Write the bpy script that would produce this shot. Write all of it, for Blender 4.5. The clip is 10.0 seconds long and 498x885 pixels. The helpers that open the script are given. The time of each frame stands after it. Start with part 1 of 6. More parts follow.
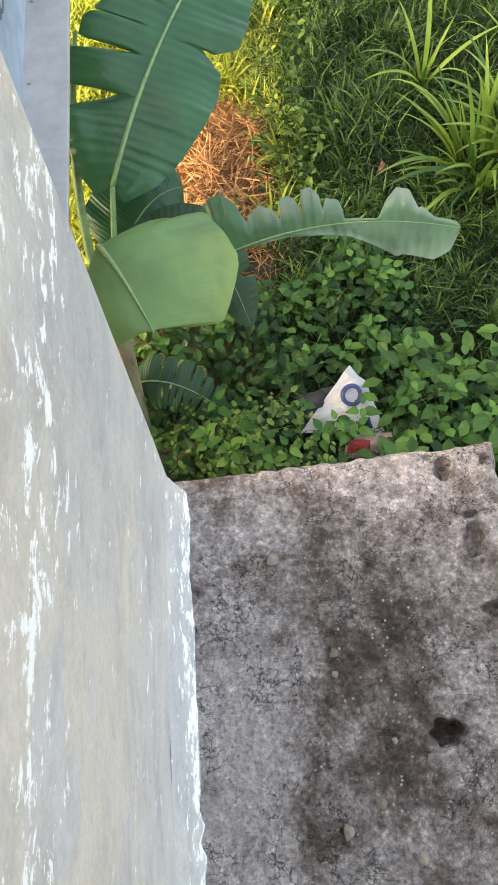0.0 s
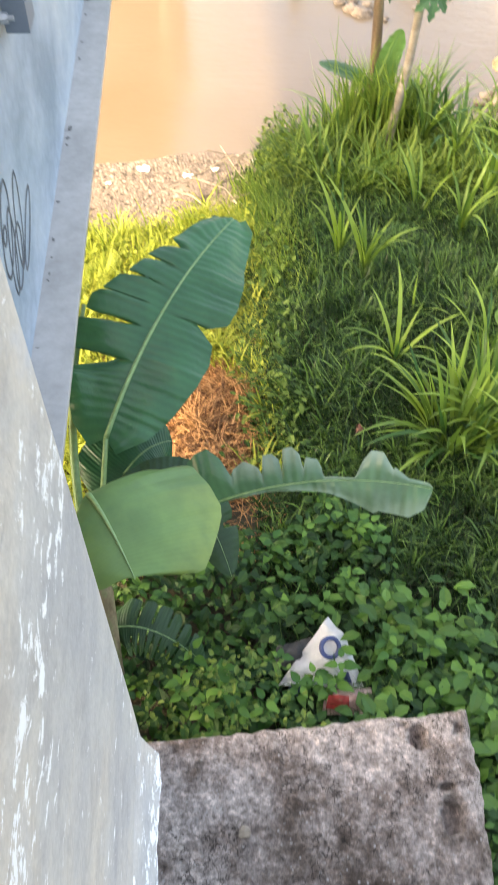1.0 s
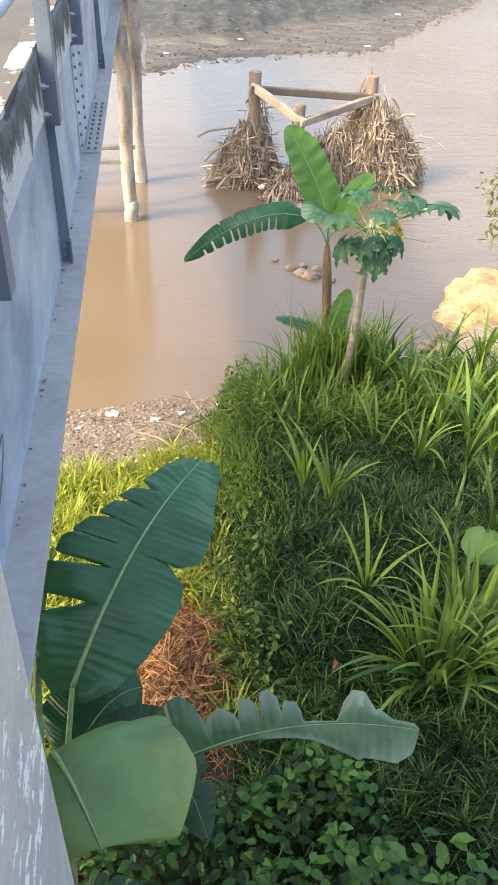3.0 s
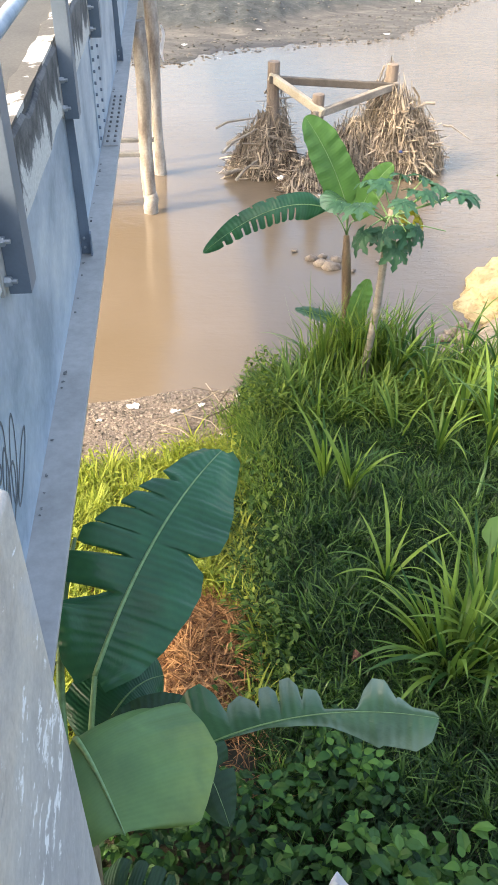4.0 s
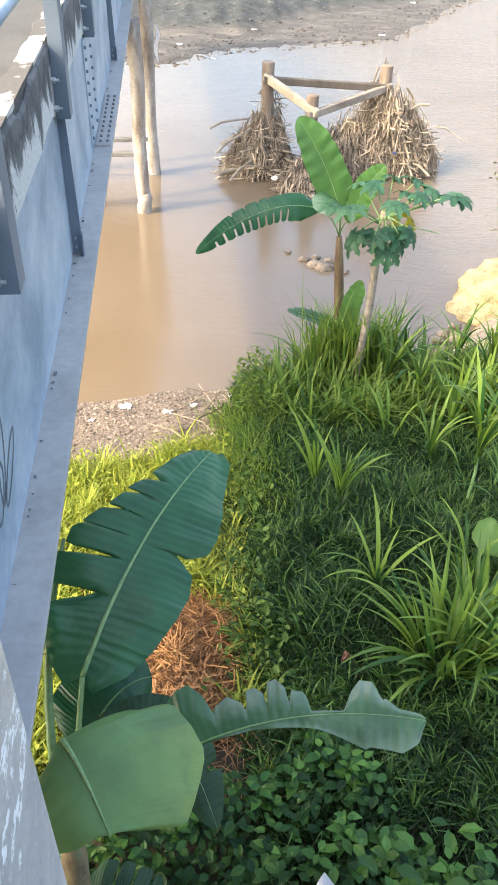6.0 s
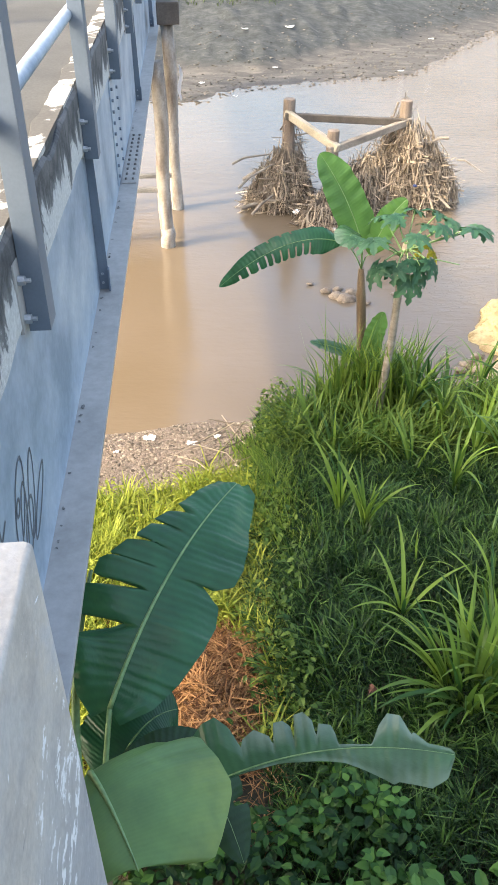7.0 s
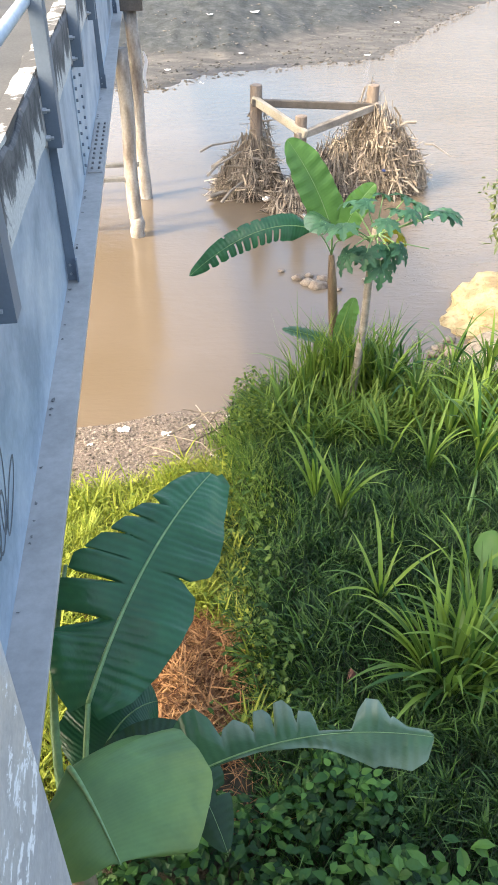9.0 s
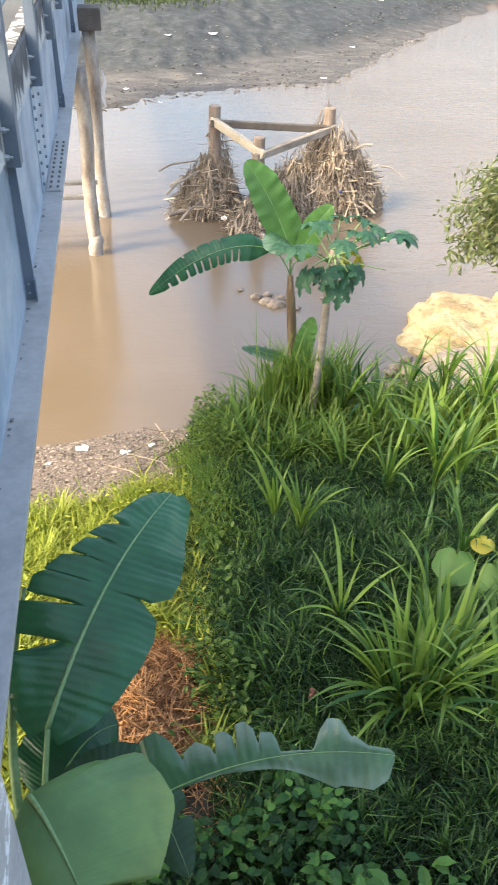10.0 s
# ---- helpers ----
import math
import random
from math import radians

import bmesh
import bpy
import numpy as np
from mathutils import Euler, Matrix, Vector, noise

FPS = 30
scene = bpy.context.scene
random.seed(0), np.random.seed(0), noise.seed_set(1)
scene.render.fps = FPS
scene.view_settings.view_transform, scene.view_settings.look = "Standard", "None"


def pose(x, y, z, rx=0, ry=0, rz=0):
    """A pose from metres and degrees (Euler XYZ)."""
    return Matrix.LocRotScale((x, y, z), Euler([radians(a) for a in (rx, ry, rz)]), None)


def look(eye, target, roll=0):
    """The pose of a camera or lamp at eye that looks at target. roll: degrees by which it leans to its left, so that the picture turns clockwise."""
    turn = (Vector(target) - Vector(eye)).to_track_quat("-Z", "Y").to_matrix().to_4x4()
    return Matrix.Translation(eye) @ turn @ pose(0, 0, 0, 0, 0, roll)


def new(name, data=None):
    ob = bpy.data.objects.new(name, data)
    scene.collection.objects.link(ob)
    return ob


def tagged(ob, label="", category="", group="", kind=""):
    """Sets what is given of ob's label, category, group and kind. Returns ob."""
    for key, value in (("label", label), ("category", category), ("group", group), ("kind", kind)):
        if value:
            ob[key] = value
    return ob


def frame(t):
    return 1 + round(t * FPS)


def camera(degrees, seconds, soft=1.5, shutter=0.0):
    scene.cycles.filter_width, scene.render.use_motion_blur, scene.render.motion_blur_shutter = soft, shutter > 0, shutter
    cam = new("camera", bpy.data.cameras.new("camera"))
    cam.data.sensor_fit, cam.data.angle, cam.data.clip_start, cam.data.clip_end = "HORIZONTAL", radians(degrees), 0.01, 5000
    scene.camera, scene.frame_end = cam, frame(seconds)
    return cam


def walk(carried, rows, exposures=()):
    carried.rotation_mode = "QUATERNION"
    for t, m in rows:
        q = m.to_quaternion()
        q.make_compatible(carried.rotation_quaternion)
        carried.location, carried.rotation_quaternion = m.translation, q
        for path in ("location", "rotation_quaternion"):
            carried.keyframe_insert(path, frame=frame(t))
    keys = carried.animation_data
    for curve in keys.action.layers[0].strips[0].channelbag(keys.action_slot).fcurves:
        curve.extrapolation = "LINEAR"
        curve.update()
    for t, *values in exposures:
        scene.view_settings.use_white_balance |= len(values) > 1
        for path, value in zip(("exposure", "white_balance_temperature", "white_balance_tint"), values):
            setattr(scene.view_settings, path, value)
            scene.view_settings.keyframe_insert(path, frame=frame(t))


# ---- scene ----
cam = camera(34.0, 10.0, soft=1.65, shutter=0.2)
PATH = [
    (0, (-0.537, 0.579, 5.669), (-0.526, 1.252, 3.785), -3.3),
    (0.5, (-0.539, 0.577, 5.687), (-0.484, 1.299, 3.822), -0.9),
    (0.8, (-0.531, 0.576, 5.717), (-0.485, 1.592, 3.995), -2.1),
    (1, (-0.538, 0.573, 5.741), (-0.448, 1.763, 4.136), 1.8),
    (1.2, (-0.548, 0.581, 5.755), (-0.549, 1.871, 4.227), 1.1),
    (1.4, (-0.552, 0.593, 5.747), (-0.459, 1.937, 4.269), 5.7),
    (1.5, (-0.548, 0.574, 5.764), (-0.589, 1.878, 4.248), -0.2),
    (1.6, (-0.548, 0.58, 5.751), (-0.536, 1.911, 4.259), 1.8),
    (1.8, (-0.548, 0.586, 5.75), (-0.45, 1.898, 4.243), 6.1),
    (2, (-0.548, 0.583, 5.766), (-0.428, 1.991, 4.351), 5.4),
    (2.5, (-0.554, 0.581, 5.765), (-0.491, 2.128, 4.5), 2.0),
    (3, (-0.558, 0.603, 5.745), (-0.366, 2.188, 4.540), 1.8),
    (3.2, (-0.556, 0.589, 5.782), (-0.395, 2.160, 4.555), 0.7),
    (4.3, (-0.547, 0.579, 5.739), (-0.426, 2.16, 4.519), 0.2),
    (4.5, (-0.542, 0.57, 5.755), (-0.471, 2.15, 4.531), -1.3),
    (5, (-0.549, 0.587, 5.75), (-0.446, 2.151, 4.507), -0.3),
    (5.5, (-0.534, 0.595, 5.747), (-0.366, 2.127, 4.472), 1.8),
    (5.7, (-0.524, 0.592, 5.75), (-0.356, 2.138, 4.493), 1.5),
    (7, (-0.547, 0.563, 5.784), (-0.443, 2.188, 4.622), -0.4),
    (7.5, (-0.531, 0.568, 5.788), (-0.383, 2.144, 4.564), 0.0),
    (8, (-0.523, 0.569, 5.796), (-0.368, 2.174, 4.613), -1.0),
    (8.5, (-0.529, 0.554, 5.815), (-0.37, 2.173, 4.651), -1.1),
    (9, (-0.528, 0.578, 5.774), (-0.368, 2.182, 4.589), -0.7),
    (9.5, (-0.538, 0.576, 5.788), (-0.418, 2.192, 4.617), -2.3),
    (10, (-0.538, 0.577, 5.798), (-0.275, 2.192, 4.647), 1.2),
]
walk(cam, [(t, look(eye, target, roll)) for t, eye, target, roll in PATH],
     [(0.0, 2.99, 9400, 8), (0.6, 3.1, 9200, 8), (1.2, 3.0, 8600, 9), (2.0, 3.0, 7600, 8), (2.6, 2.45, 7700, 9), (3.2, 2.31, 7300, 8), (5.0, 2.42, 7200, 6), (5.6, 2.58, 7100, 6), (6.8, 2.32, 7250, 6), (8.2, 2.45, 7050, 6), (10.0, 2.28, 7000, 6)])
# ---------------------------------------------------------------- light
world = bpy.data.worlds.new("world")
scene.world = world
world.use_nodes = True
sky = world.node_tree.nodes.new("ShaderNodeTexSky")
sky.sky_type, sky.sun_disc = "NISHITA", False
sky.sun_elevation, sky.sun_rotation = radians(40), radians(-110)
sky.dust_density, sky.air_density = 5.0, 0.9
world.node_tree.links.new(sky.outputs[0], world.node_tree.nodes["Background"].inputs[0])
world.node_tree.nodes["Background"].inputs[1].default_value = 0.15
sun = new("sun", bpy.data.lights.new("sun", "SUN"))
sun.data.energy, sun.data.angle, sun.data.color = 0.72, radians(2.5), (1.0, 0.82, 0.54)
sun.matrix_world = look((-10, -3.5, 14.1), (0, 0, 5))


# ---------------------------------------------------------------- helpers
def rnd(a, b):
    return random.uniform(a, b)


def shader(name):
    m = bpy.data.materials.new(name)
    m.use_nodes = True
    nt = m.node_tree
    return m, nt, nt.nodes["Principled BSDF"]


def add(nt, kind, **values):
    n = nt.nodes.new("ShaderNode" + kind)
    for k, v in values.items():
        n.inputs[k].default_value = v
    return n


def ramp(nt, source, stops):
    r = nt.nodes.new("ShaderNodeValToRGB")
    e = r.color_ramp.elements
    while len(e) < len(stops):
        e.new(0.5)
    for el, (p, c) in zip(e, stops):
        el.position, el.color = p, (*c, 1)
    nt.links.new(source, r.inputs[0])
    return r.outputs[0]


def blend(nt, fac, a, b, mode="MIX"):
    n = nt.nodes.new("ShaderNodeMix")
    n.data_type, n.blend_type = "RGBA", mode
    for sock, v in ((n.inputs[0], fac), (n.inputs[6], a), (n.inputs[7], b)):
        if isinstance(v, bpy.types.NodeSocket):
            nt.links.new(v, sock)
        elif isinstance(v, (int, float)):
            sock.default_value = v
        else:
            sock.default_value = (*v, 1)
    return n.outputs[2]


def noise_of(nt, scale, detail=6, rough=0.6, stretch=(1, 1, 1), distortion=0.0):
    g = nt.nodes.new("ShaderNodeNewGeometry")
    mp = nt.nodes.new("ShaderNodeMapping")
    mp.inputs["Scale"].default_value = stretch
    nt.links.new(g.outputs["Position"], mp.inputs[0])
    n = add(nt, "TexNoise", Scale=scale, Detail=detail, Roughness=rough, Distortion=distortion)
    nt.links.new(mp.outputs[0], n.inputs["Vector"])
    return n.outputs["Fac"]


def relief(nt, bsdf, source, strength, distance=0.01):
    b = add(nt, "Bump", Strength=strength, Distance=distance)
    nt.links.new(source, b.inputs["Height"])
    nt.links.new(b.outputs[0], bsdf.inputs["Normal"])


def rough_surface(name, stops, scale, fine_stops, fine, rough=0.8, bump=0.4, distance=0.01, stretch=(1, 1, 1), metal=0.0):
    """Colour at two scales, multiplied, and a fine relief."""
    m, nt, b = shader(name)
    big = ramp(nt, noise_of(nt, scale, 8, 0.6, stretch), stops)
    small = noise_of(nt, fine, 5, 0.65)
    nt.links.new(blend(nt, 1.0, big, ramp(nt, small, fine_stops), "MULTIPLY"), b.inputs["Base Color"])
    b.inputs["Roughness"].default_value, b.inputs["Metallic"].default_value = rough, metal
    relief(nt, b, small, bump, distance)
    return m


def leafy(name, dark, light, island=True, rough=0.45, through_light=0.35, veins=0.0, pale_edge=None, edge_amount=1.0):
    """A thin leaf: varied green with light coming through it."""
    m, nt, b = shader(name)
    if island:
        g = nt.nodes.new("ShaderNodeNewGeometry")
        pick = g.outputs["Random Per Island"]
    else:
        pick = nt.nodes.new("ShaderNodeObjectInfo").outputs["Random"]
    col = ramp(nt, pick, ((0, dark), (1, light)))
    patch = ramp(nt, noise_of(nt, 2.3, 3), ((0.3, (0.77, 0.77, 0.75)), (0.7, (1.10, 1.09, 1.06))))
    col = blend(nt, 1.0, col, patch, "MULTIPLY")
    if veins:
        tc = nt.nodes.new("ShaderNodeTexCoord")
        w = add(nt, "TexWave", Scale=11.0, Distortion=1.6, Detail=3.0)
        w.inputs["Detail Scale"].default_value = 2.5
        nt.links.new(tc.outputs["UV"], w.inputs["Vector"])
        col = blend(nt, 0.6 * veins, col, ramp(nt, w.outputs["Fac"], ((0, (0.86, 0.88, 0.88)), (1, (1.08, 1.08, 1.06)))), "MULTIPLY")
        relief(nt, b, w.outputs["Fac"], 0.32 * veins, 0.006)
        age = ramp(nt, noise_of(nt, 4.5, 6, 0.65), ((0.35, (0.82, 0.84, 0.86)), (0.62, (1.08, 1.08, 1.02))))
        col = blend(nt, 1.0, col, age, "MULTIPLY")
    if pale_edge:
        # glare painted pale on the outer half of the blade; on PALE a yellow margin
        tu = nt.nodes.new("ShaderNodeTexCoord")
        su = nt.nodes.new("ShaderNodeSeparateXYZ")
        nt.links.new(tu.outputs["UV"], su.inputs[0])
        edge_mask = ramp(nt, su.outputs["Y"], ((0.05, (1, 1, 1)), (0.34, (0.08, 0.08, 0.08)), (0.60, (0.06, 0.06, 0.06)), (0.95, (0.75, 0.75, 0.75))))
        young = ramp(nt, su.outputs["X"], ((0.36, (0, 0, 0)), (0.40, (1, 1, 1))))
        edge_mask = blend(nt, 1.0, edge_mask, young, "MULTIPLY")
        edge_mask = blend(nt, 1.0, edge_mask, ramp(nt, noise_of(nt, 9.0, 5, 0.6), ((0.3, (0.45, 0.45, 0.45)), (0.6, (1, 1, 1)))), "MULTIPLY")
        edge_mask = blend(nt, edge_amount, (0, 0, 0), edge_mask)
        col = blend(nt, edge_mask, col, pale_edge)
    nt.links.new(col, b.inputs["Base Color"])
    b.inputs["Roughness"].default_value = rough
    b.inputs["Specular IOR Level"].default_value = 0.35
    t = nt.nodes.new("ShaderNodeBsdfTranslucent")
    nt.links.new(blend(nt, 1.0, col, (1.10, 1.10, 0.66), "MULTIPLY"), t.inputs[0])
    mix = nt.nodes.new("ShaderNodeMixShader")
    mix.inputs[0].default_value = through_light
    out = nt.nodes["Material Output"]
    nt.links.new(b.outputs[0], mix.inputs[1])
    nt.links.new(t.outputs[0], mix.inputs[2])
    nt.links.new(mix.outputs[0], out.inputs[0])
    return m


def thing(name, loc, label, category, group="", kind=""):
    ob = new(name)
    ob.location = loc
    ob.empty_display_size = 0.1
    return tagged(ob, label, category, group, kind)


def hang(ob, parent):
    ob.parent = parent
    if parent.type == "EMPTY":
        ob.matrix_parent_inverse = Matrix.Translation(-parent.location)


def part(name, bm, material, parent=None, label="", smooth=False):
    """One mesh object; its vertices are world places."""
    me = bpy.data.meshes.new(name)
    bm.to_mesh(me)
    bm.free()
    if smooth:
        for p in me.polygons:
            p.use_smooth = True
    me.materials.append(material)
    ob = new(name, me)
    if parent:
        hang(ob, parent)
    if label:
        ob["label"] = label
    return ob


def from_arrays(name, verts, faces, material, parent=None, label=""):
    me = bpy.data.meshes.new(name)
    me.from_pydata(verts, [], faces)
    me.materials.append(material)
    ob = new(name, me)
    if parent:
        hang(ob, parent)
    if label:
        ob["label"] = label
    return ob


def block(x0, x1, y0, y1, z0, z1, bevel=0.0, seg=2):
    bm = bmesh.new()
    bmesh.ops.create_cube(bm, size=1, matrix=Matrix.LocRotScale(((x0 + x1) / 2, (y0 + y1) / 2, (z0 + z1) / 2), None, (abs(x1 - x0), abs(y1 - y0), abs(z1 - z0))))
    if bevel:
        bmesh.ops.bevel(bm, geom=bm.edges[:], offset=bevel, segments=seg, profile=0.6, affect="EDGES")
    return bm


def prism(outline, axis, a, b, bevel=0.0):
    """An outline in the two other axes, drawn out along axis from a to b."""
    bm = bmesh.new()
    rings = []
    for v in (a, b):
        ring = []
        for p, q in outline:
            ring.append(bm.verts.new({"x": (v, p, q), "y": (p, v, q), "z": (p, q, v)}[axis]))
        rings.append(ring)
    n = len(outline)
    for k in range(n):
        bm.faces.new((rings[0][k], rings[0][(k + 1) % n], rings[1][(k + 1) % n], rings[1][k]))
    bm.faces.new(rings[0][::-1])
    bm.faces.new(rings[1])
    bmesh.ops.recalc_face_normals(bm, faces=bm.faces[:])
    if bevel:
        bmesh.ops.bevel(bm, geom=bm.edges[:], offset=bevel, segments=2, affect="EDGES")
    return bm


def tube(points, radii, sides=10, wobble=0.0, bm=None):
    """A round limb through the points, closed at both ends."""
    bm = bm or bmesh.new()
    pts = [Vector(p) for p in points]
    rings = []
    for k, p in enumerate(pts):
        d = (pts[min(k + 1, len(pts) - 1)] - pts[max(k - 1, 0)]).normalized()
        u = d.cross(Vector((0.3, 0.2, 1) if abs(d.z) < 0.9 else (1, 0.1, 0))).normalized()
        w = d.cross(u)
        r = radii[k] if isinstance(radii, (list, tuple)) else radii
        ring = []
        for j in range(sides):
            a = 2 * math.pi * j / sides
            rr = r * (1 + rnd(-wobble, wobble))
            ring.append(bm.verts.new(p + (u * math.cos(a) + w * math.sin(a)) * rr))
        rings.append(ring)
    for a, b in zip(rings, rings[1:]):
        for j in range(sides):
            bm.faces.new((a[j], a[(j + 1) % sides], b[(j + 1) % sides], b[j]))
    bm.faces.new(rings[0][::-1])
    bm.faces.new(rings[-1])
    bmesh.ops.recalc_face_normals(bm, faces=bm.faces[:])
    return bm


def bezier(p0, p1, p2, n):
    p0, p1, p2 = Vector(p0), Vector(p1), Vector(p2)
    return [p0 * (1 - t) ** 2 + p1 * 2 * t * (1 - t) + p2 * t * t for t in (k / (n - 1) for k in range(n))]


def smooth_step(a, b, v):
    t = min(1.0, max(0.0, (v - a) / (b - a)))
    return t * t * (3 - 2 * t)


# ---------------------------------------------------------------- materials
PLASTER = None


def make_plaster():
    """Grey limewash over cement: beige and blue-grey clouds, dark scratches, bright flakes along the arris."""
    m, nt, b = shader("painted_plaster")
    base = ramp(nt, noise_of(nt, 5.0, 8, 0.6, (1, 0.6, 1), 0.3), ((0.32, (0.45, 0.45, 0.465)), (0.46, (0.55, 0.535, 0.52)), (0.56, (0.60, 0.555, 0.505)), (0.66, (0.535, 0.54, 0.565))))
    cloud = ramp(nt, noise_of(nt, 22.0, 10, 0.72, (1, 0.6, 0.8), 0.3), ((0.34, (0.80, 0.80, 0.82)), (0.5, (1.0, 1.0, 1.0)), (0.66, (1.08, 1.08, 1.07))))
    col = blend(nt, 1.0, base, cloud, "MULTIPLY")
    # bright flakes, most of all in a band below the upper arris and one near the foot
    g = nt.nodes.new("ShaderNodeNewGeometry")
    sep = nt.nodes.new("ShaderNodeSeparateXYZ")
    nt.links.new(g.outputs["Position"], sep.inputs[0])
    wear = nt.nodes.new("ShaderNodeMapRange")
    wear.inputs["From Min"].default_value, wear.inputs["From Max"].default_value = 4.4, 5.6
    nt.links.new(sep.outputs["Z"], wear.inputs[0])
    band = ramp(nt, wear.outputs[0], ((0.0, (0.50, 0.50, 0.50)), (0.05, (0.42, 0.42, 0.42)), (0.12, (0.36, 0.36, 0.36)), (0.26, (0.385, 0.385, 0.385)), (0.40, (0.345, 0.345, 0.345)), (0.55, (0.345, 0.345, 0.345)), (0.62, (0.39, 0.39, 0.39)), (0.655, (0.445, 0.445, 0.445)), (0.69, (0.445, 0.445, 0.445)), (0.73, (0.39, 0.39, 0.39)), (0.80, (0.35, 0.35, 0.35))))
    chips = noise_of(nt, 52.0, 12, 0.72, (1, 0.55, 1.0), 0.2)
    total = nt.nodes.new("ShaderNodeMath")
    total.operation = "ADD"
    nt.links.new(chips, total.inputs[0])
    nt.links.new(band, total.inputs[1])
    flakes = ramp(nt, total.outputs[0], ((0.990, (0, 0, 0)), (1.0, (1, 1, 1))))
    scratch = ramp(nt, noise_of(nt, 60.0, 8, 0.8, (1, 0.16, 1.2)), ((0.30, (0.45, 0.45, 0.47)), (0.36, (1, 1, 1))))
    col = blend(nt, 0.8, col, scratch, "MULTIPLY")
    cross = ramp(nt, noise_of(nt, 26.0, 5, 0.7, (1, 1.6, 0.22)), ((0.27, (0.5, 0.5, 0.52)), (0.31, (1, 1, 1))))
    col = blend(nt, 0.7, col, cross, "MULTIPLY")
    grain = ramp(nt, noise_of(nt, 170.0, 4, 0.7), ((0.3, (0.86, 0.86, 0.86)), (0.7, (1.07, 1.07, 1.07))))
    col = blend(nt, 1.0, col, grain, "MULTIPLY")
    col = blend(nt, flakes, col, (0.90, 0.91, 0.93))
    nt.links.new(col, b.inputs["Base Color"])
    b.inputs["Roughness"].default_value = 0.62
    relief(nt, b, noise_of(nt, 45.0, 8, 0.7), 0.35, 0.004)
    return m


def make_ledge():
    """Weathered bare concrete: brown-black algae in broad ragged stains, pinkish grey crust, pale grit, cracks."""
    m, nt, b = shader("weathered_concrete")
    g = nt.nodes.new("ShaderNodeNewGeometry")

    def near(place, stretch):
        sub = nt.nodes.new("ShaderNodeVectorMath")
        sub.operation = "SUBTRACT"
        sub.inputs[1].default_value = place
        nt.links.new(g.outputs["Position"], sub.inputs[0])
        mul = nt.nodes.new("ShaderNodeVectorMath")
        mul.operation = "MULTIPLY"
        mul.inputs[1].default_value = stretch
        nt.links.new(sub.outputs[0], mul.inputs[0])
        ln = nt.nodes.new("ShaderNodeVectorMath")
        ln.operation = "LENGTH"
        nt.links.new(mul.outputs[0], ln.inputs[0])
        return ln.outputs["Value"]

    def sum_of(p, q, k):
        n = nt.nodes.new("ShaderNodeMath")
        n.operation = "MULTIPLY_ADD"
        nt.links.new(q, n.inputs[0])
        n.inputs[1].default_value = k
        nt.links.new(p, n.inputs[2])
        return n.outputs[0]

    # the stain is strongest in the middle of the ledge; a cleaner skin lies along the foot of the parapet
    reach = ramp(nt, near((-0.36, 0.62, 4.4), (1.35, 0.75, 0)), ((0.02, (0, 0, 0)), (0.27, (1, 1, 1))))
    clean = ramp(nt, near((-0.575, 0.55, 4.4), (2.2, 0.9, 0)), ((0.12, (1, 1, 1)), (0.24, (0, 0, 0))))
    rag = noise_of(nt, 11.0, 15, 0.74, (1, 1, 1), 0.05)
    level = sum_of(sum_of(rag, reach, 0.178), clean, 0.10)
    col = ramp(nt, level, ((0.44, (0.060, 0.039, 0.027)), (0.53, (0.125, 0.090, 0.072)), (0.59, (0.215, 0.168, 0.146)), (0.65, (0.34, 0.283, 0.260)), (0.77, (0.52, 0.455, 0.43))))
    # broken crust in flakes of one to two centimetres
    crust = ramp(nt, noise_of(nt, 74.0, 14, 0.80, (1, 1, 1), 0.1), ((0.38, (0.34, 0.31, 0.30)), (0.44, (0.80, 0.79, 0.78)), (0.53, (1.05, 1.04, 1.04)), (0.57, (1.55, 1.52, 1.50)), (0.66, (1.9, 1.86, 1.83))))
    crust = blend(nt, blend(nt, 0.6, (0, 0, 0), clean), crust, (1, 1, 1))
    col = blend(nt, 0.95, col, crust, "MULTIPLY")
    grain = ramp(nt, noise_of(nt, 170.0, 6, 0.75), ((0.38, (0.50, 0.48, 0.47)), (0.48, (1, 1, 1)), (0.55, (1.1, 1.1, 1.1)), (0.62, (1.45, 1.43, 1.41))))
    col = blend(nt, 0.85, col, grain, "MULTIPLY")
    grit = add(nt, "TexVoronoi", Scale=95.0)
    nt.links.new(g.outputs["Position"], grit.inputs["Vector"])
    specks = ramp(nt, grit.outputs["Distance"], ((0.16, (1, 1, 1)), (0.24, (0, 0, 0))))
    which = ramp(nt, noise_of(nt, 24.0, 6, 0.75), ((0.50, (0, 0, 0)), (0.56, (1, 1, 1))))
    col = blend(nt, blend(nt, 1.0, specks, which, "MULTIPLY"), col, (0.50, 0.46, 0.44))
    crack = add(nt, "TexVoronoi", Scale=16.0)
    crack.feature = "DISTANCE_TO_EDGE"
    mp = blend(nt, 0.10, g.outputs["Position"], add_noise_colour(nt, 38.0))
    nt.links.new(mp, crack.inputs["Vector"])
    lines = ramp(nt, crack.outputs["Distance"], ((0.0, (0.10, 0.09, 0.085)), (0.012, (0.30, 0.28, 0.27)), (0.026, (1, 1, 1))))
    torn = ramp(nt, noise_of(nt, 9.0, 4, 0.5), ((0.46, (0, 0, 0)), (0.53, (1, 1, 1))))
    col = blend(nt, torn, col, blend(nt, 0.9, col, lines, "MULTIPLY"))
    nt.links.new(col, b.inputs["Base Color"])
    b.inputs["Roughness"].default_value = 0.9
    high = sum_of(noise_of(nt, 60.0, 12, 0.8), blend(nt, torn, (1, 1, 1), lines), 0.12)
    relief(nt, b, high, 1.0, 0.014)
    return m


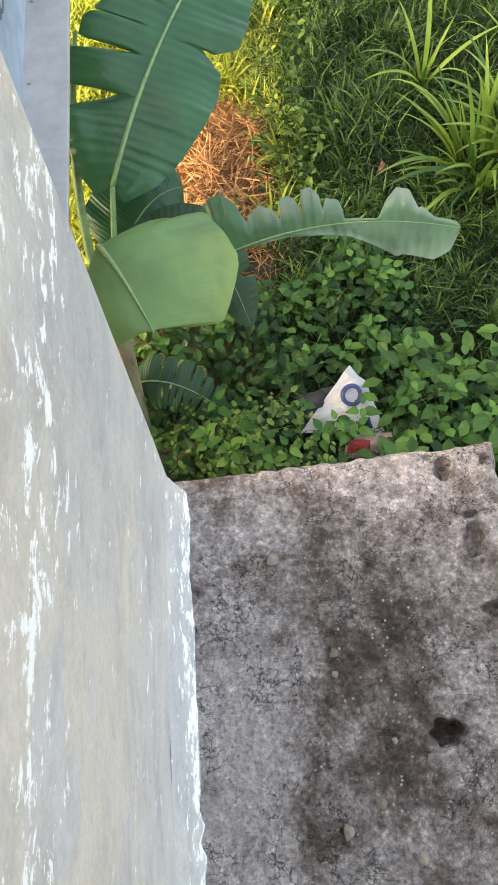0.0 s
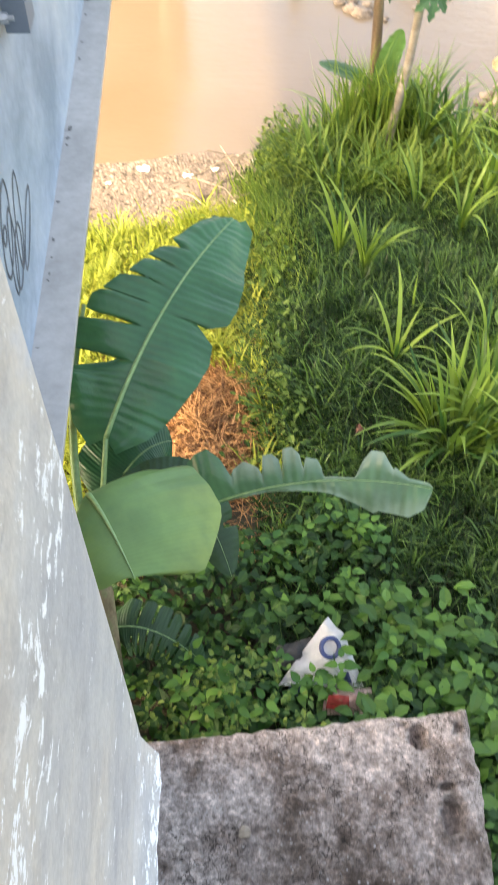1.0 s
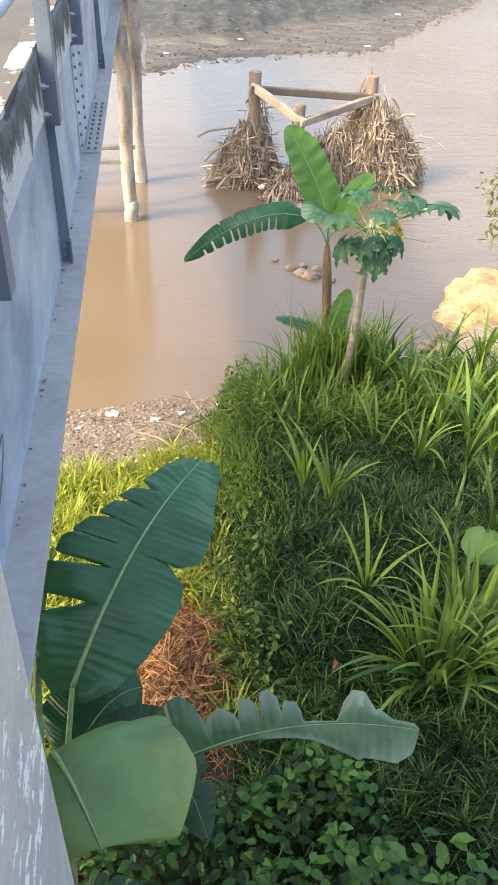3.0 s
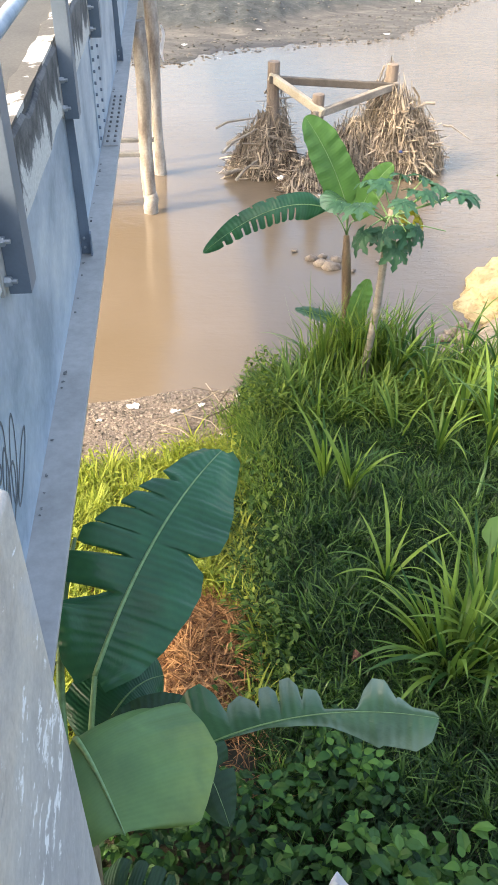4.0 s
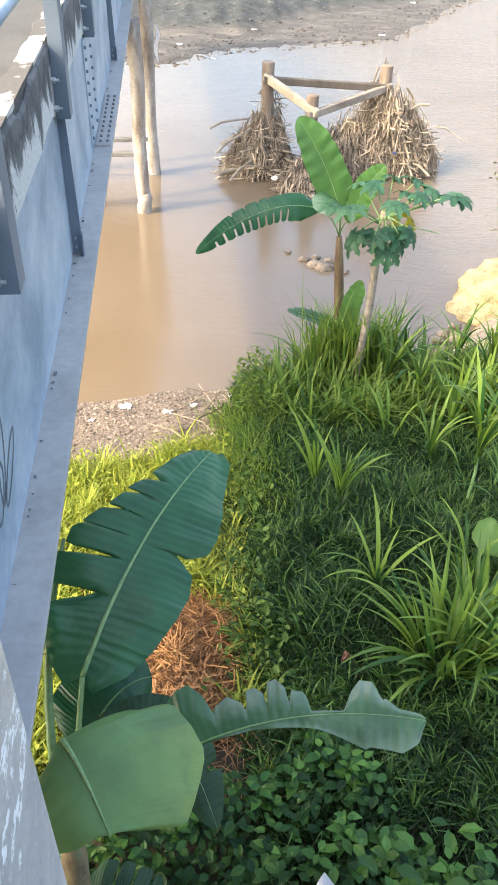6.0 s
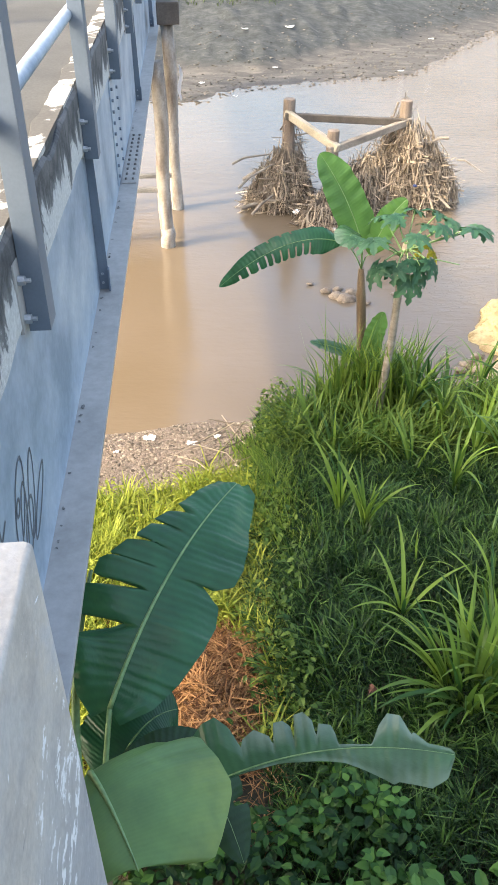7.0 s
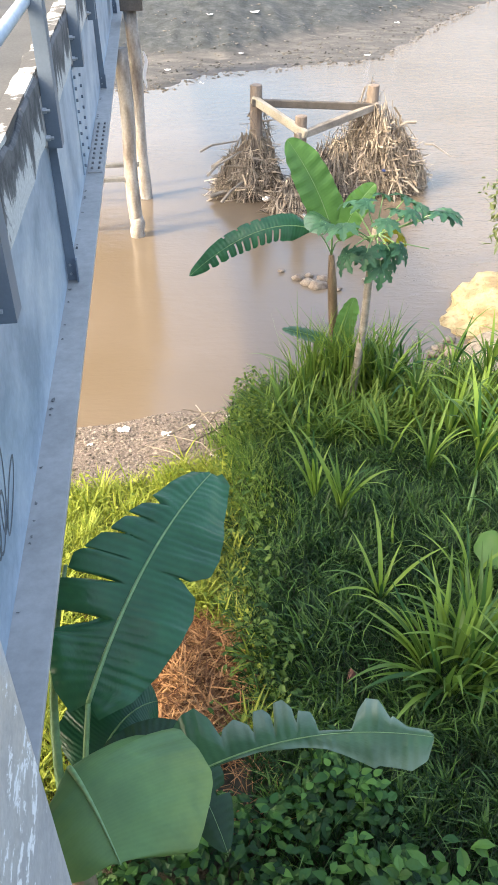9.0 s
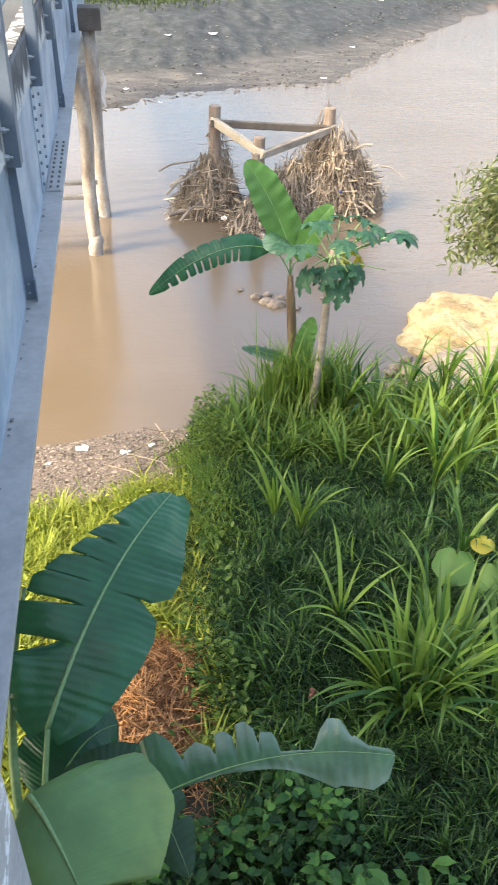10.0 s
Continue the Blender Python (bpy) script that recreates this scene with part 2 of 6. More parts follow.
def add_noise_colour(nt, scale):
    g = nt.nodes.new("ShaderNodeNewGeometry")
    n = add(nt, "TexNoise", Scale=scale, Detail=4.0)
    nt.links.new(g.outputs["Position"], n.inputs["Vector"])
    return n.outputs["Color"]


def make_water():
    """Silty water: two browns in broad drifts, fine ripples that grow on the open side."""
    m, nt, b = shader("muddy_water")
    col = ramp(nt, noise_of(nt, 0.22, 4, 0.5), ((0.3, (0.150, 0.114, 0.076)), (0.7, (0.188, 0.148, 0.112))))
    nt.links.new(col, b.inputs["Base Color"])
    b.inputs["Roughness"].default_value = 0.09
    b.inputs["IOR"].default_value = 1.55
    g = nt.nodes.new("ShaderNodeNewGeometry")
    sep = nt.nodes.new("ShaderNodeSeparateXYZ")
    nt.links.new(g.outputs["Position"], sep.inputs[0])
    open_side = nt.nodes.new("ShaderNodeMapRange")
    open_side.inputs["From Min"].default_value, open_side.inputs["From Max"].default_value = 1.5, 7.0
    open_side.inputs["To Min"].default_value, open_side.inputs["To Max"].default_value = 0.16, 0.85
    nt.links.new(sep.outputs["X"], open_side.inputs[0])
    waves = blend(nt, 0.4, noise_of(nt, 2.2, 4, 0.6, (0.7, 1.5, 1), 0.6), noise_of(nt, 8.0, 4, 0.6, (0.6, 1.5, 1), 0.3))
    bump = add(nt, "Bump", Distance=0.065)
    nt.links.new(open_side.outputs[0], bump.inputs["Strength"])
    nt.links.new(waves, bump.inputs["Height"])
    nt.links.new(bump.outputs[0], b.inputs["Normal"])
    return m


def make_ground():
    """Dark soil under the grass, gravel beach, sand and far mud by place and noise."""
    m, nt, b = shader("bank_soil")
    soil = ramp(nt, noise_of(nt, 5.0, 8, 0.7), ((0.3, (0.022, 0.021, 0.012)), (0.7, (0.065, 0.055, 0.034))))
    gravel = ramp(nt, noise_of(nt, 34.0, 8, 0.75), ((0.34, (0.075, 0.055, 0.044)), (0.5, (0.175, 0.135, 0.112)), (0.68, (0.32, 0.265, 0.225))))
    mud = ramp(nt, noise_of(nt, 3.2, 12, 0.78, (0.7, 1.0, 1), 0.3), ((0.34, (0.014, 0.018, 0.020)), (0.5, (0.038, 0.044, 0.047)), (0.62, (0.070, 0.077, 0.080)), (0.72, (0.14, 0.147, 0.148))))
    g = nt.nodes.new("ShaderNodeNewGeometry")
    sep = nt.nodes.new("ShaderNodeSeparateXYZ")
    nt.links.new(g.outputs["Position"], sep.inputs[0])
    at = nt.nodes.new("ShaderNodeMapRange")
    at.inputs["From Min"].default_value, at.inputs["From Max"].default_value = 6.3, 7.2
    nt.links.new(sep.outputs["Y"], at.inputs[0])
    col = blend(nt, at.outputs[0], soil, gravel)
    sand = ramp(nt, noise_of(nt, 9.0, 10, 0.75), ((0.32, (0.20, 0.155, 0.105)), (0.5, (0.40, 0.32, 0.23)), (0.7, (0.52, 0.43, 0.32))))
    side = nt.nodes.new("ShaderNodeMapRange")
    side.inputs["From Min"].default_value, side.inputs["From Max"].default_value = 1.9, 2.4
    nt.links.new(sep.outputs["X"], side.inputs[0])
    back = nt.nodes.new("ShaderNodeMapRange")
    back.inputs["From Min"].default_value, back.inputs["From Max"].default_value = 8.0, 8.4
    nt.links.new(sep.outputs["Y"], back.inputs[0])
    where = nt.nodes.new("ShaderNodeMath")
    where.operation = "MULTIPLY"
    nt.links.new(side.outputs[0], where.inputs[0])
    nt.links.new(back.outputs[0], where.inputs[1])
    col = blend(nt, where.outputs[0], col, sand)
    far = nt.nodes.new("ShaderNodeMapRange")
    far.inputs["From Min"].default_value, far.inputs["From Max"].default_value = 20.0, 21.0
    nt.links.new(sep.outputs["Y"], far.inputs[0])
    flat = ramp(nt, noise_of(nt, 1.6, 10, 0.72, (0.6, 1.6, 1), 0.4), ((0.34, (0.042, 0.042, 0.043)), (0.5, (0.078, 0.075, 0.073)), (0.66, (0.142, 0.132, 0.124))))
    low = nt.nodes.new("ShaderNodeMapRange")
    low.inputs["From Min"].default_value, low.inputs["From Max"].default_value = 0.14, 0.34
    nt.links.new(sep.outputs["Z"], low.inputs[0])
    col = blend(nt, far.outputs[0], col, blend(nt, low.outputs[0], flat, mud))
    nt.links.new(col, b.inputs["Base Color"])
    b.inputs["Roughness"].default_value = 0.9
    relief(nt, b, noise_of(nt, 40.0, 6, 0.7), 0.8, 0.02)
    return m


def make_edge():
    """Slab edge: black algae from the top down, ragged white paint below it."""
    m, nt, b = shader("flaked_slab_edge")
    g = nt.nodes.new("ShaderNodeNewGeometry")
    sep = nt.nodes.new("ShaderNodeSeparateXYZ")
    nt.links.new(g.outputs["Position"], sep.inputs[0])
    h = nt.nodes.new("ShaderNodeMapRange")
    h.inputs["From Min"].default_value, h.inputs["From Max"].default_value = 4.2, 4.64
    h.inputs["To Min"].default_value, h.inputs["To Max"].default_value = -0.16, 0.22
    nt.links.new(sep.outputs["Z"], h.inputs[0])
    total = nt.nodes.new("ShaderNodeMath")
    total.operation = "ADD"
    nt.links.new(noise_of(nt, 3.0, 10, 0.68, (1, 1.3, 0.5), 0.4), total.inputs[0])
    nt.links.new(h.outputs[0], total.inputs[1])
    col = ramp(nt, total.outputs[0], ((0.40, (0.62, 0.62, 0.61)), (0.435, (0.52, 0.52, 0.52)), (0.45, (0.19, 0.195, 0.20)), (0.56, (0.07, 0.073, 0.08)), (0.68, (0.16, 0.16, 0.165))))
    col = blend(nt, 1.0, col, ramp(nt, noise_of(nt, 40, 6, 0.7), ((0.3, (0.7, 0.7, 0.7)), (0.7, (1.1, 1.1, 1.1)))), "MULTIPLY")
    nt.links.new(col, b.inputs["Base Color"])
    b.inputs["Roughness"].default_value = 0.85
    relief(nt, b, noise_of(nt, 30, 8, 0.7), 0.6, 0.01)
    return m


SOFT = ((0.3, (0.93, 0.93, 0.93)), (0.7, (1.03, 1.03, 1.03)))
GREY = ((0.3, (0.75, 0.75, 0.75)), (0.7, (1.1, 1.1, 1.1)))
PLASTER = make_plaster()
LEDGE = make_ledge()
WATER = make_water()
SOIL = make_ground()
ENDPAINT = rough_surface("end_block_paint", ((0.3, (0.36, 0.37, 0.39)), (0.5, (0.46, 0.465, 0.475)), (0.7, (0.53, 0.53, 0.53))), 4.0, ((0.3, (0.85, 0.85, 0.85)), (0.7, (1.05, 1.05, 1.05))), 35, 0.7, 0.25, 0.004)
STEEL = rough_surface("blue_grey_paint", ((0.34, (0.23, 0.30, 0.38)), (0.47, (0.335, 0.41, 0.50)), (0.56, (0.40, 0.47, 0.545)), (0.68, (0.50, 0.555, 0.61))), 2.6, ((0.3, (0.86, 0.87, 0.88)), (0.7, (1.05, 1.05, 1.05))), 22, 0.5, 0.12, 0.003, (1, 0.6, 0.8))
FLANGE = rough_surface("grey_flange_paint", ((0.3, (0.355, 0.345, 0.33)), (0.6, (0.445, 0.43, 0.415))), 3.0, ((0.3, (0.85, 0.84, 0.83)), (0.7, (1.04, 1.04, 1.04))), 18, 0.6, 0.15, 0.003)
POSTPAINT = rough_surface("slate_post_paint", ((0.3, (0.12, 0.155, 0.20)), (0.7, (0.17, 0.21, 0.265))), 2.5, SOFT, 60, 0.45, 0.1, 0.002)
EDGE = make_edge()
KERB = rough_surface("limewashed_kerb", ((0.50, (0.085, 0.080, 0.075)), (0.53, (0.48, 0.47, 0.45)), (0.7, (0.62, 0.61, 0.58))), 4.0, GREY, 40, 0.8, 0.4, 0.006)
DECK = rough_surface("dusty_deck", ((0.3, (0.060, 0.060, 0.060)), (0.7, (0.100, 0.099, 0.098))), 1.4, GREY, 50, 0.9, 0.3, 0.004)
BOLT = rough_surface("galvanised_bolt", ((0.3, (0.35, 0.38, 0.42)), (0.7, (0.5, 0.53, 0.56))), 20, GREY, 90, 0.4, 0.1, 0.002, metal=0.5)
PILE = rough_surface("stained_concrete_pile", ((0.32, (0.15, 0.12, 0.10)), (0.46, (0.33, 0.285, 0.245)), (0.56, (0.46, 0.42, 0.375)), (0.7, (0.58, 0.54, 0.49))), 2.6, GREY, 26, 0.85, 0.4, 0.01, (1.6, 1.6, 0.45))
TIMBER = rough_surface("weathered_timber", ((0.3, (0.155, 0.118, 0.095)), (0.7, (0.35, 0.28, 0.225))), 3.5, GREY, 40, 0.85, 0.5, 0.006, (3, 3, 0.4))
DARKBEAM = rough_surface("dark_timber", ((0.3, (0.07, 0.06, 0.052)), (0.7, (0.17, 0.145, 0.125))), 3.0, GREY, 40, 0.85, 0.4, 0.006)
# paler copy of the frame timber: sunlight on the brace is in its colour
PALEBEAM = rough_surface("pale_timber", ((0.3, (0.40, 0.34, 0.25)), (0.7, (0.62, 0.55, 0.43))), 3.0, GREY, 40, 0.85, 0.4, 0.006)
BEAM = rough_surface("bleached_timber", ((0.3, (0.17, 0.145, 0.125)), (0.7, (0.38, 0.34, 0.29))), 3.0, GREY, 40, 0.85, 0.4, 0.006)
ROCKMAT = rough_surface("cream_limestone", ((0.28, (0.26, 0.18, 0.09)), (0.40, (0.33, 0.25, 0.13)), (0.52, (0.45, 0.365, 0.21)), (0.7, (0.53, 0.45, 0.28))), 2.4, ((0.28, (0.62, 0.58, 0.50)), (0.42, (1.0, 1.0, 1.0)), (0.7, (1.06, 1.06, 1.05))), 7, 0.9, 1.0, 0.12, (1, 1, 2.2))
PEBBLE = rough_surface("river_pebble", ((0.3, (0.12, 0.09, 0.07)), (0.7, (0.36, 0.30, 0.24))), 9, GREY, 40, 0.85, 0.5, 0.006)
TRUNK = rough_surface("papaya_bark", ((0.3, (0.23, 0.19, 0.15)), (0.7, (0.44, 0.38, 0.31))), 6, GREY, 50, 0.8, 0.5, 0.006, (1, 1, 3))
PSEUDO = rough_surface("banana_stem_skin", ((0.3, (0.13, 0.085, 0.05)), (0.5, (0.26, 0.20, 0.12)), (0.7, (0.22, 0.27, 0.11))), 6, GREY, 40, 0.6, 0.3, 0.006, (3, 3, 0.6))
DRYSTEM = rough_surface("dry_banana_sheath", ((0.3, (0.07, 0.045, 0.03)), (0.5, (0.17, 0.115, 0.07)), (0.7, (0.26, 0.20, 0.12))), 5, GREY, 40, 0.75, 0.6, 0.01, (3, 3, 0.5))
STRAW = leafy("dry_straw", (0.13, 0.055, 0.026), (0.60, 0.34, 0.165), rough=0.8, through_light=0.15)
STICK = leafy("driftwood_sticks", (0.07, 0.055, 0.045), (0.60, 0.50, 0.40), rough=0.85, through_light=0.0)
# low ends near black: shade between the blades is put into these greens
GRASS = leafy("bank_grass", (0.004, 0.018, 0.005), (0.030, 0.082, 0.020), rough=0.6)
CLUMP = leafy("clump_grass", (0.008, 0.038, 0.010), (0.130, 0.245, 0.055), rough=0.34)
LUSH = leafy("bright_grass", (0.05, 0.14, 0.036), (0.20, 0.33, 0.085), rough=0.45)
# bright yellow green: the sunlight on this strip is put into the colour
SUNNYGRASS = leafy("sun_coloured_grass", (0.15, 0.22, 0.03), (0.44, 0.48, 0.085), rough=0.6)
BLADE = leafy("cane_grass_blade", (0.028, 0.100, 0.030), (0.245, 0.375, 0.068), island=False, rough=0.38)
BRIGHTREED = leafy("bright_reed", (0.07, 0.16, 0.03), (0.26, 0.36, 0.07), rough=0.5)
TALL = leafy("tall_grass", (0.040, 0.10, 0.018), (0.22, 0.30, 0.050), rough=0.6)
WEED = leafy("weed_leaf", (0.035, 0.125, 0.025), (0.14, 0.30, 0.055), island=False, rough=0.45)
YOUNG = leafy("young_weed_leaves", (0.03, 0.09, 0.018), (0.17, 0.26, 0.055), rough=0.5)
NETTLE = leafy("nettle_leaves", (0.03, 0.10, 0.022), (0.125, 0.27, 0.055), rough=0.42)
WEEDS = leafy("low_weed_leaves", (0.007, 0.038, 0.012), (0.06, 0.16, 0.036), rough=0.55)
# darker copy of the banana green: shade on the low leaves is in the colour
SHADEDLEAF = leafy("shaded_banana_leaf", (0.018, 0.055, 0.026), (0.028, 0.075, 0.032), island=False, rough=0.5, through_light=0.15, veins=1.0)
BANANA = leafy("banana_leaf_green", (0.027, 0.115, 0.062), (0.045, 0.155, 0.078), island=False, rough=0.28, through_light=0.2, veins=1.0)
# paler copy of BANANA: light from above is put into its green
PALE = leafy("banana_leaf_pale", (0.155, 0.295, 0.120), (0.185, 0.325, 0.130), island=False, rough=0.40, through_light=0.3, veins=0.3, pale_edge=(0.27, 0.36, 0.10), edge_amount=0.55)
# the edge colour here stands for glare on the torn lobes
SILVER = leafy("banana_leaf_glare", (0.040, 0.125, 0.068), (0.060, 0.150, 0.082), island=False, rough=0.30, through_light=0.2, veins=0.9, pale_edge=(0.175, 0.255, 0.205))
FRESH = leafy("banana_leaf_fresh", (0.10, 0.23, 0.07), (0.15, 0.30, 0.10), island=False, rough=0.4, through_light=0.35, veins=0.35)
RIB = rough_surface("banana_midrib", ((0.3, (0.16, 0.29, 0.11)), (0.7, (0.23, 0.37, 0.16))), 6, GREY, 40, 0.45, 0.1, 0.002)
PAPAYA = leafy("papaya_leaf", (0.035, 0.115, 0.07), (0.075, 0.18, 0.105), island=False, rough=0.45)
BUSH = leafy("bush_leaf", (0.10, 0.14, 0.055), (0.24, 0.275, 0.125), rough=0.5, through_light=0.4)
TARO = leafy("broad_leaf", (0.10, 0.22, 0.06), (0.20, 0.33, 0.09), island=False, rough=0.45, through_light=0.4)
YELLOWED = leafy("yellowed_leaf", (0.40, 0.38, 0.05), (0.50, 0.45, 0.08), island=False, rough=0.5, through_light=0.4)
FARGRASS = leafy("far_bank_grass", (0.035, 0.06, 0.024), (0.085, 0.115, 0.05), rough=0.6)
WHITEPLASTIC = rough_surface("white_plastic", ((0.3, (0.78, 0.78, 0.80)), (0.7, (0.86, 0.86, 0.88))), 8, SOFT, 50, 0.4, 0.3, 0.006)
BLUEPRINT = rough_surface("blue_print", ((0.3, (0.018, 0.030, 0.10)), (0.7, (0.045, 0.075, 0.22))), 10, GREY, 50, 0.4, 0.2, 0.004)
REDPRINT = rough_surface("red_print", ((0.3, (0.42, 0.04, 0.04)), (0.7, (0.60, 0.10, 0.09))), 10, GREY, 50, 0.4, 0.2, 0.004)
PINKPLASTIC = rough_surface("pink_plastic", ((0.3, (0.62, 0.42, 0.43)), (0.7, (0.78, 0.62, 0.62))), 10, GREY, 50, 0.4, 0.2, 0.004)
DARKPLASTIC = rough_surface("grey_plastic", ((0.3, (0.06, 0.06, 0.065)), (0.7, (0.13, 0.13, 0.14))), 8, GREY, 50, 0.45, 0.4, 0.006)
INK = rough_surface("spray_paint", ((0.3, (0.08, 0.095, 0.12)), (0.7, (0.15, 0.17, 0.20))), 20, GREY, 60, 0.6, 0.1, 0.001)
ABUT = rough_surface("abutment_concrete", ((0.3, (0.10, 0.10, 0.10)), (0.7, (0.26, 0.255, 0.25))), 2.0, GREY, 30, 0.9, 0.5, 0.01)


# ---------------------------------------------------------------- ground and water
def shore_far(x):
    """The far water line: a spit from the left, then running away to the right."""
    line = 26.0 + 1.15 * smooth_step(-1.0, 1.6, x) * 1.5 + 0.26 * max(0.0, min(x, 6.8) - 1.2) + 1.48 * max(0.0, x - 6.8)
    return line + 0.35 * noise.noise((x * 0.9, 3.1, 0)) + 0.25 * noise.noise((x * 2.6, 1.1, 0))


def mud_edge(x):
    """Foot of the terrace behind the mud flat."""
    return 29.6 + 0.85 * max(0.0, x - 2.0) + 0.6 * noise.noise((x * 0.5, 8.3, 0))


def shore_near(x):
    """Where the near bank meets the water."""
    beach = 8.95 + 0.25 * noise.noise((x * 0.9, 7.7, 0))
    bank = 8.75 + 0.35 * noise.noise((x * 0.8, 1.7, 0)) + 1.5 * smooth_step(2.1, 3.6, x)
    return beach + (bank - beach) * smooth_step(-0.2, 0.5, x)


def ground_z(x, y):
    fine = 0.05 * noise.noise((x * 1.7, y * 1.7, 0)) + 0.02 * noise.noise((x * 6, y * 6, 2))
    s = shore_near(x)
    if y < 16:
        top = 1.05 - 0.40 * smooth_step(4.5, 8.0, y) + 0.12 * smooth_step(3.0, 1.6, y)
        beach_top = 1.05 - 0.35 * smooth_step(3.0, 4.6, y) - 0.25 * smooth_step(4.6, 7.0, y)
        k = smooth_step(-0.35, 0.35, x + 0.10 * math.sin(y * 3))
        top = beach_top + (top - beach_top) * k
        drop = 0.75 - 0.05 * k + 1.35 * (1 - k)
        z = top * smooth_step(s + 0.15, s - drop, y) if k > 0.5 else top * min(1.0, max(0.0, (s - y) / 2.0)) ** 0.9 if y < s else 0
        z += 0.04
        if y > s:
            z = 0.04 - 0.5 * (y - s)
        return max(-0.9, z) + fine * (1 if y < s else 0.4)
    d = y - shore_far(x)
    if d < 0:
        return max(-0.9, 0.10 * d) + fine * 0.4
    e = y - mud_edge(x)
    bank = 0.20 * max(0.0, min(e, 7.0)) ** 0.95 + 0.02 * max(0.0, e - 7.0)
    clods = 0.22 * max(0.0, noise.noise((x * 1.4, y * 1.1, 6))) * smooth_step(0.0, 1.0, e) * smooth_step(9.0, 6.0, e)
    return 0.03 * min(d, 4.0) + bank + clods + fine * (0.6 + smooth_step(0.0, 1.0, e))


def axis_lines(near_a, near_b, step, far_a, far_b):
    v = list(np.arange(near_a, near_b + 1e-6, step))
    g, x = step, near_b
    while x < far_b:
        g *= 1.25
        x += g
        v.append(x)
    g, x = step, near_a
    while x > far_a:
        g *= 1.25
        x -= g
        v.insert(0, x)
    return v


def build_ground():
    xs = axis_lines(-3.0, 6.0, 0.10, -400, 400)
    ys = axis_lines(1.0, 10.0, 0.10, -200, 24) [:-1] + list(np.arange(24, 46, 0.4)) + axis_lines(46, 47, 0.5, 46, 500)
    ys = sorted(set(round(float(y), 3) for y in ys))
    verts = [(x, y, ground_z(x, y)) for y in ys for x in xs]
    n = len(xs)
    faces = [(r * n + c, r * n + c + 1, (r + 1) * n + c + 1, (r + 1) * n + c) for r in range(len(ys) - 1) for c in range(n - 1)]
    ob = from_arrays("ground", verts, faces, SOIL)
    for p in ob.data.polygons:
        p.use_smooth = True
    tagged(ob, "dark soil river bank sloping to a gravel beach and mud", "ground", kind="structure")
    bm = bmesh.new()
    bmesh.ops.create_grid(bm, x_segments=8, y_segments=8, size=400)
    tagged(part("water", bm, WATER), "muddy brown river water with small ripples", "water", kind="structure")


build_ground()


# ---------------------------------------------------------------- parapet, ledge, abutment
def build_parapet():
    def top_z(y):
        return 5.424 + 0.002 * math.sin(y * 9)

    def back_x(y):
        return -0.698 - 0.05 * smooth_step(0.80, 0.45, y)

    bm = bmesh.new()
    r, rings = 0.004, []
    ys = list(np.linspace(-3.0, 0.2, 20)) + list(np.linspace(0.24, 0.955, 70))
    shape = [(-0.662, 3.3), (-0.662, 4.0), (-0.662, 4.6), (-0.662, 5.0), (-0.662, 5.2)]
    arc = [(-0.662 - r + r * math.cos(radians(a)), r * math.sin(radians(a)) - r) for a in range(0, 91, 15)]
    for k, y in enumerate(ys + [0.966, 0.97]):
        pinch = (0.0, 0.001, 0.004)[max(0, k - len(ys) + 1)]
        tz = top_z(y)
        row = shape + [(x, tz + dz) for x, dz in arc] + [(back_x(y) + 0.016, tz), (back_x(y) + 0.006, tz), (back_x(y), tz - 0.006), (back_x(y), 4.7), (back_x(y), 3.3)]
        ring = []
        for j, (x, z) in enumerate(row):
            p = Vector((x, y, z))
            w = 0.004 * noise.noise(p * 4) + 0.0015 * noise.noise(p * 17)
            if 4 < j < 12:
                w += 0.003 * noise.noise(p * 30)
            ring.append(bm.verts.new((x + w - (pinch if x > -0.7 else 0), y, z + w - (pinch if z > 5.25 else 0))))
        rings.append(ring)
    for p, q in zip(rings, rings[1:]):
        for j in range(len(p) - 1):
            bm.faces.new((p[j], q[j], q[j + 1], p[j + 1]))
    bm.faces.new(rings[-1])
    bmesh.ops.recalc_face_normals(bm, faces=bm.faces[:])
    wall = part("wall_parapet", bm, PLASTER, smooth=True)
    wall.data.set_sharp_from_angle(angle=radians(35))
    tagged(wall, "worn white-painted concrete parapet with a flaking face", "wall", kind="structure")
    # fillet of mortar where wall and ledge meet
    bm = prism([(-0.664, 4.390), (-0.633, 4.390), (-0.638, 4.409), (-0.648, 4.44), (-0.664, 4.52)], "y", -1.0, 0.955)
    bmesh.ops.subdivide_edges(bm, edges=[e for e in bm.edges if e.calc_length() > 1], cuts=90)
    for v in bm.verts:
        if v.co.x > -0.645:
            v.co.x += 0.010 * noise.noise((v.co.y * 9, 1, 0)) + 0.006 * noise.noise((v.co.y * 40, 5, 0))
    tagged(part("mortar_fillet", bm, PLASTER), "white mortar fillet at the foot of the parapet", "trim", kind="structure")


PITS = ((-0.217, 0.963, 0.017, 0.85, 1.2), (-0.180, 0.844, 0.024, 0.8, 1.2), (-0.268, 0.560, 0.024, 1.15, 0.8), (-0.165, 0.735, 0.014, 1.4, 0.8), (-0.175, 0.40, 0.018, 0.8, 1.4), (-0.24, 0.985, 0.007, 1.4, 1), (-0.15, 0.975, 0.008, 1, 1), (-0.186, 0.885, 0.009, 1.4, 0.7))


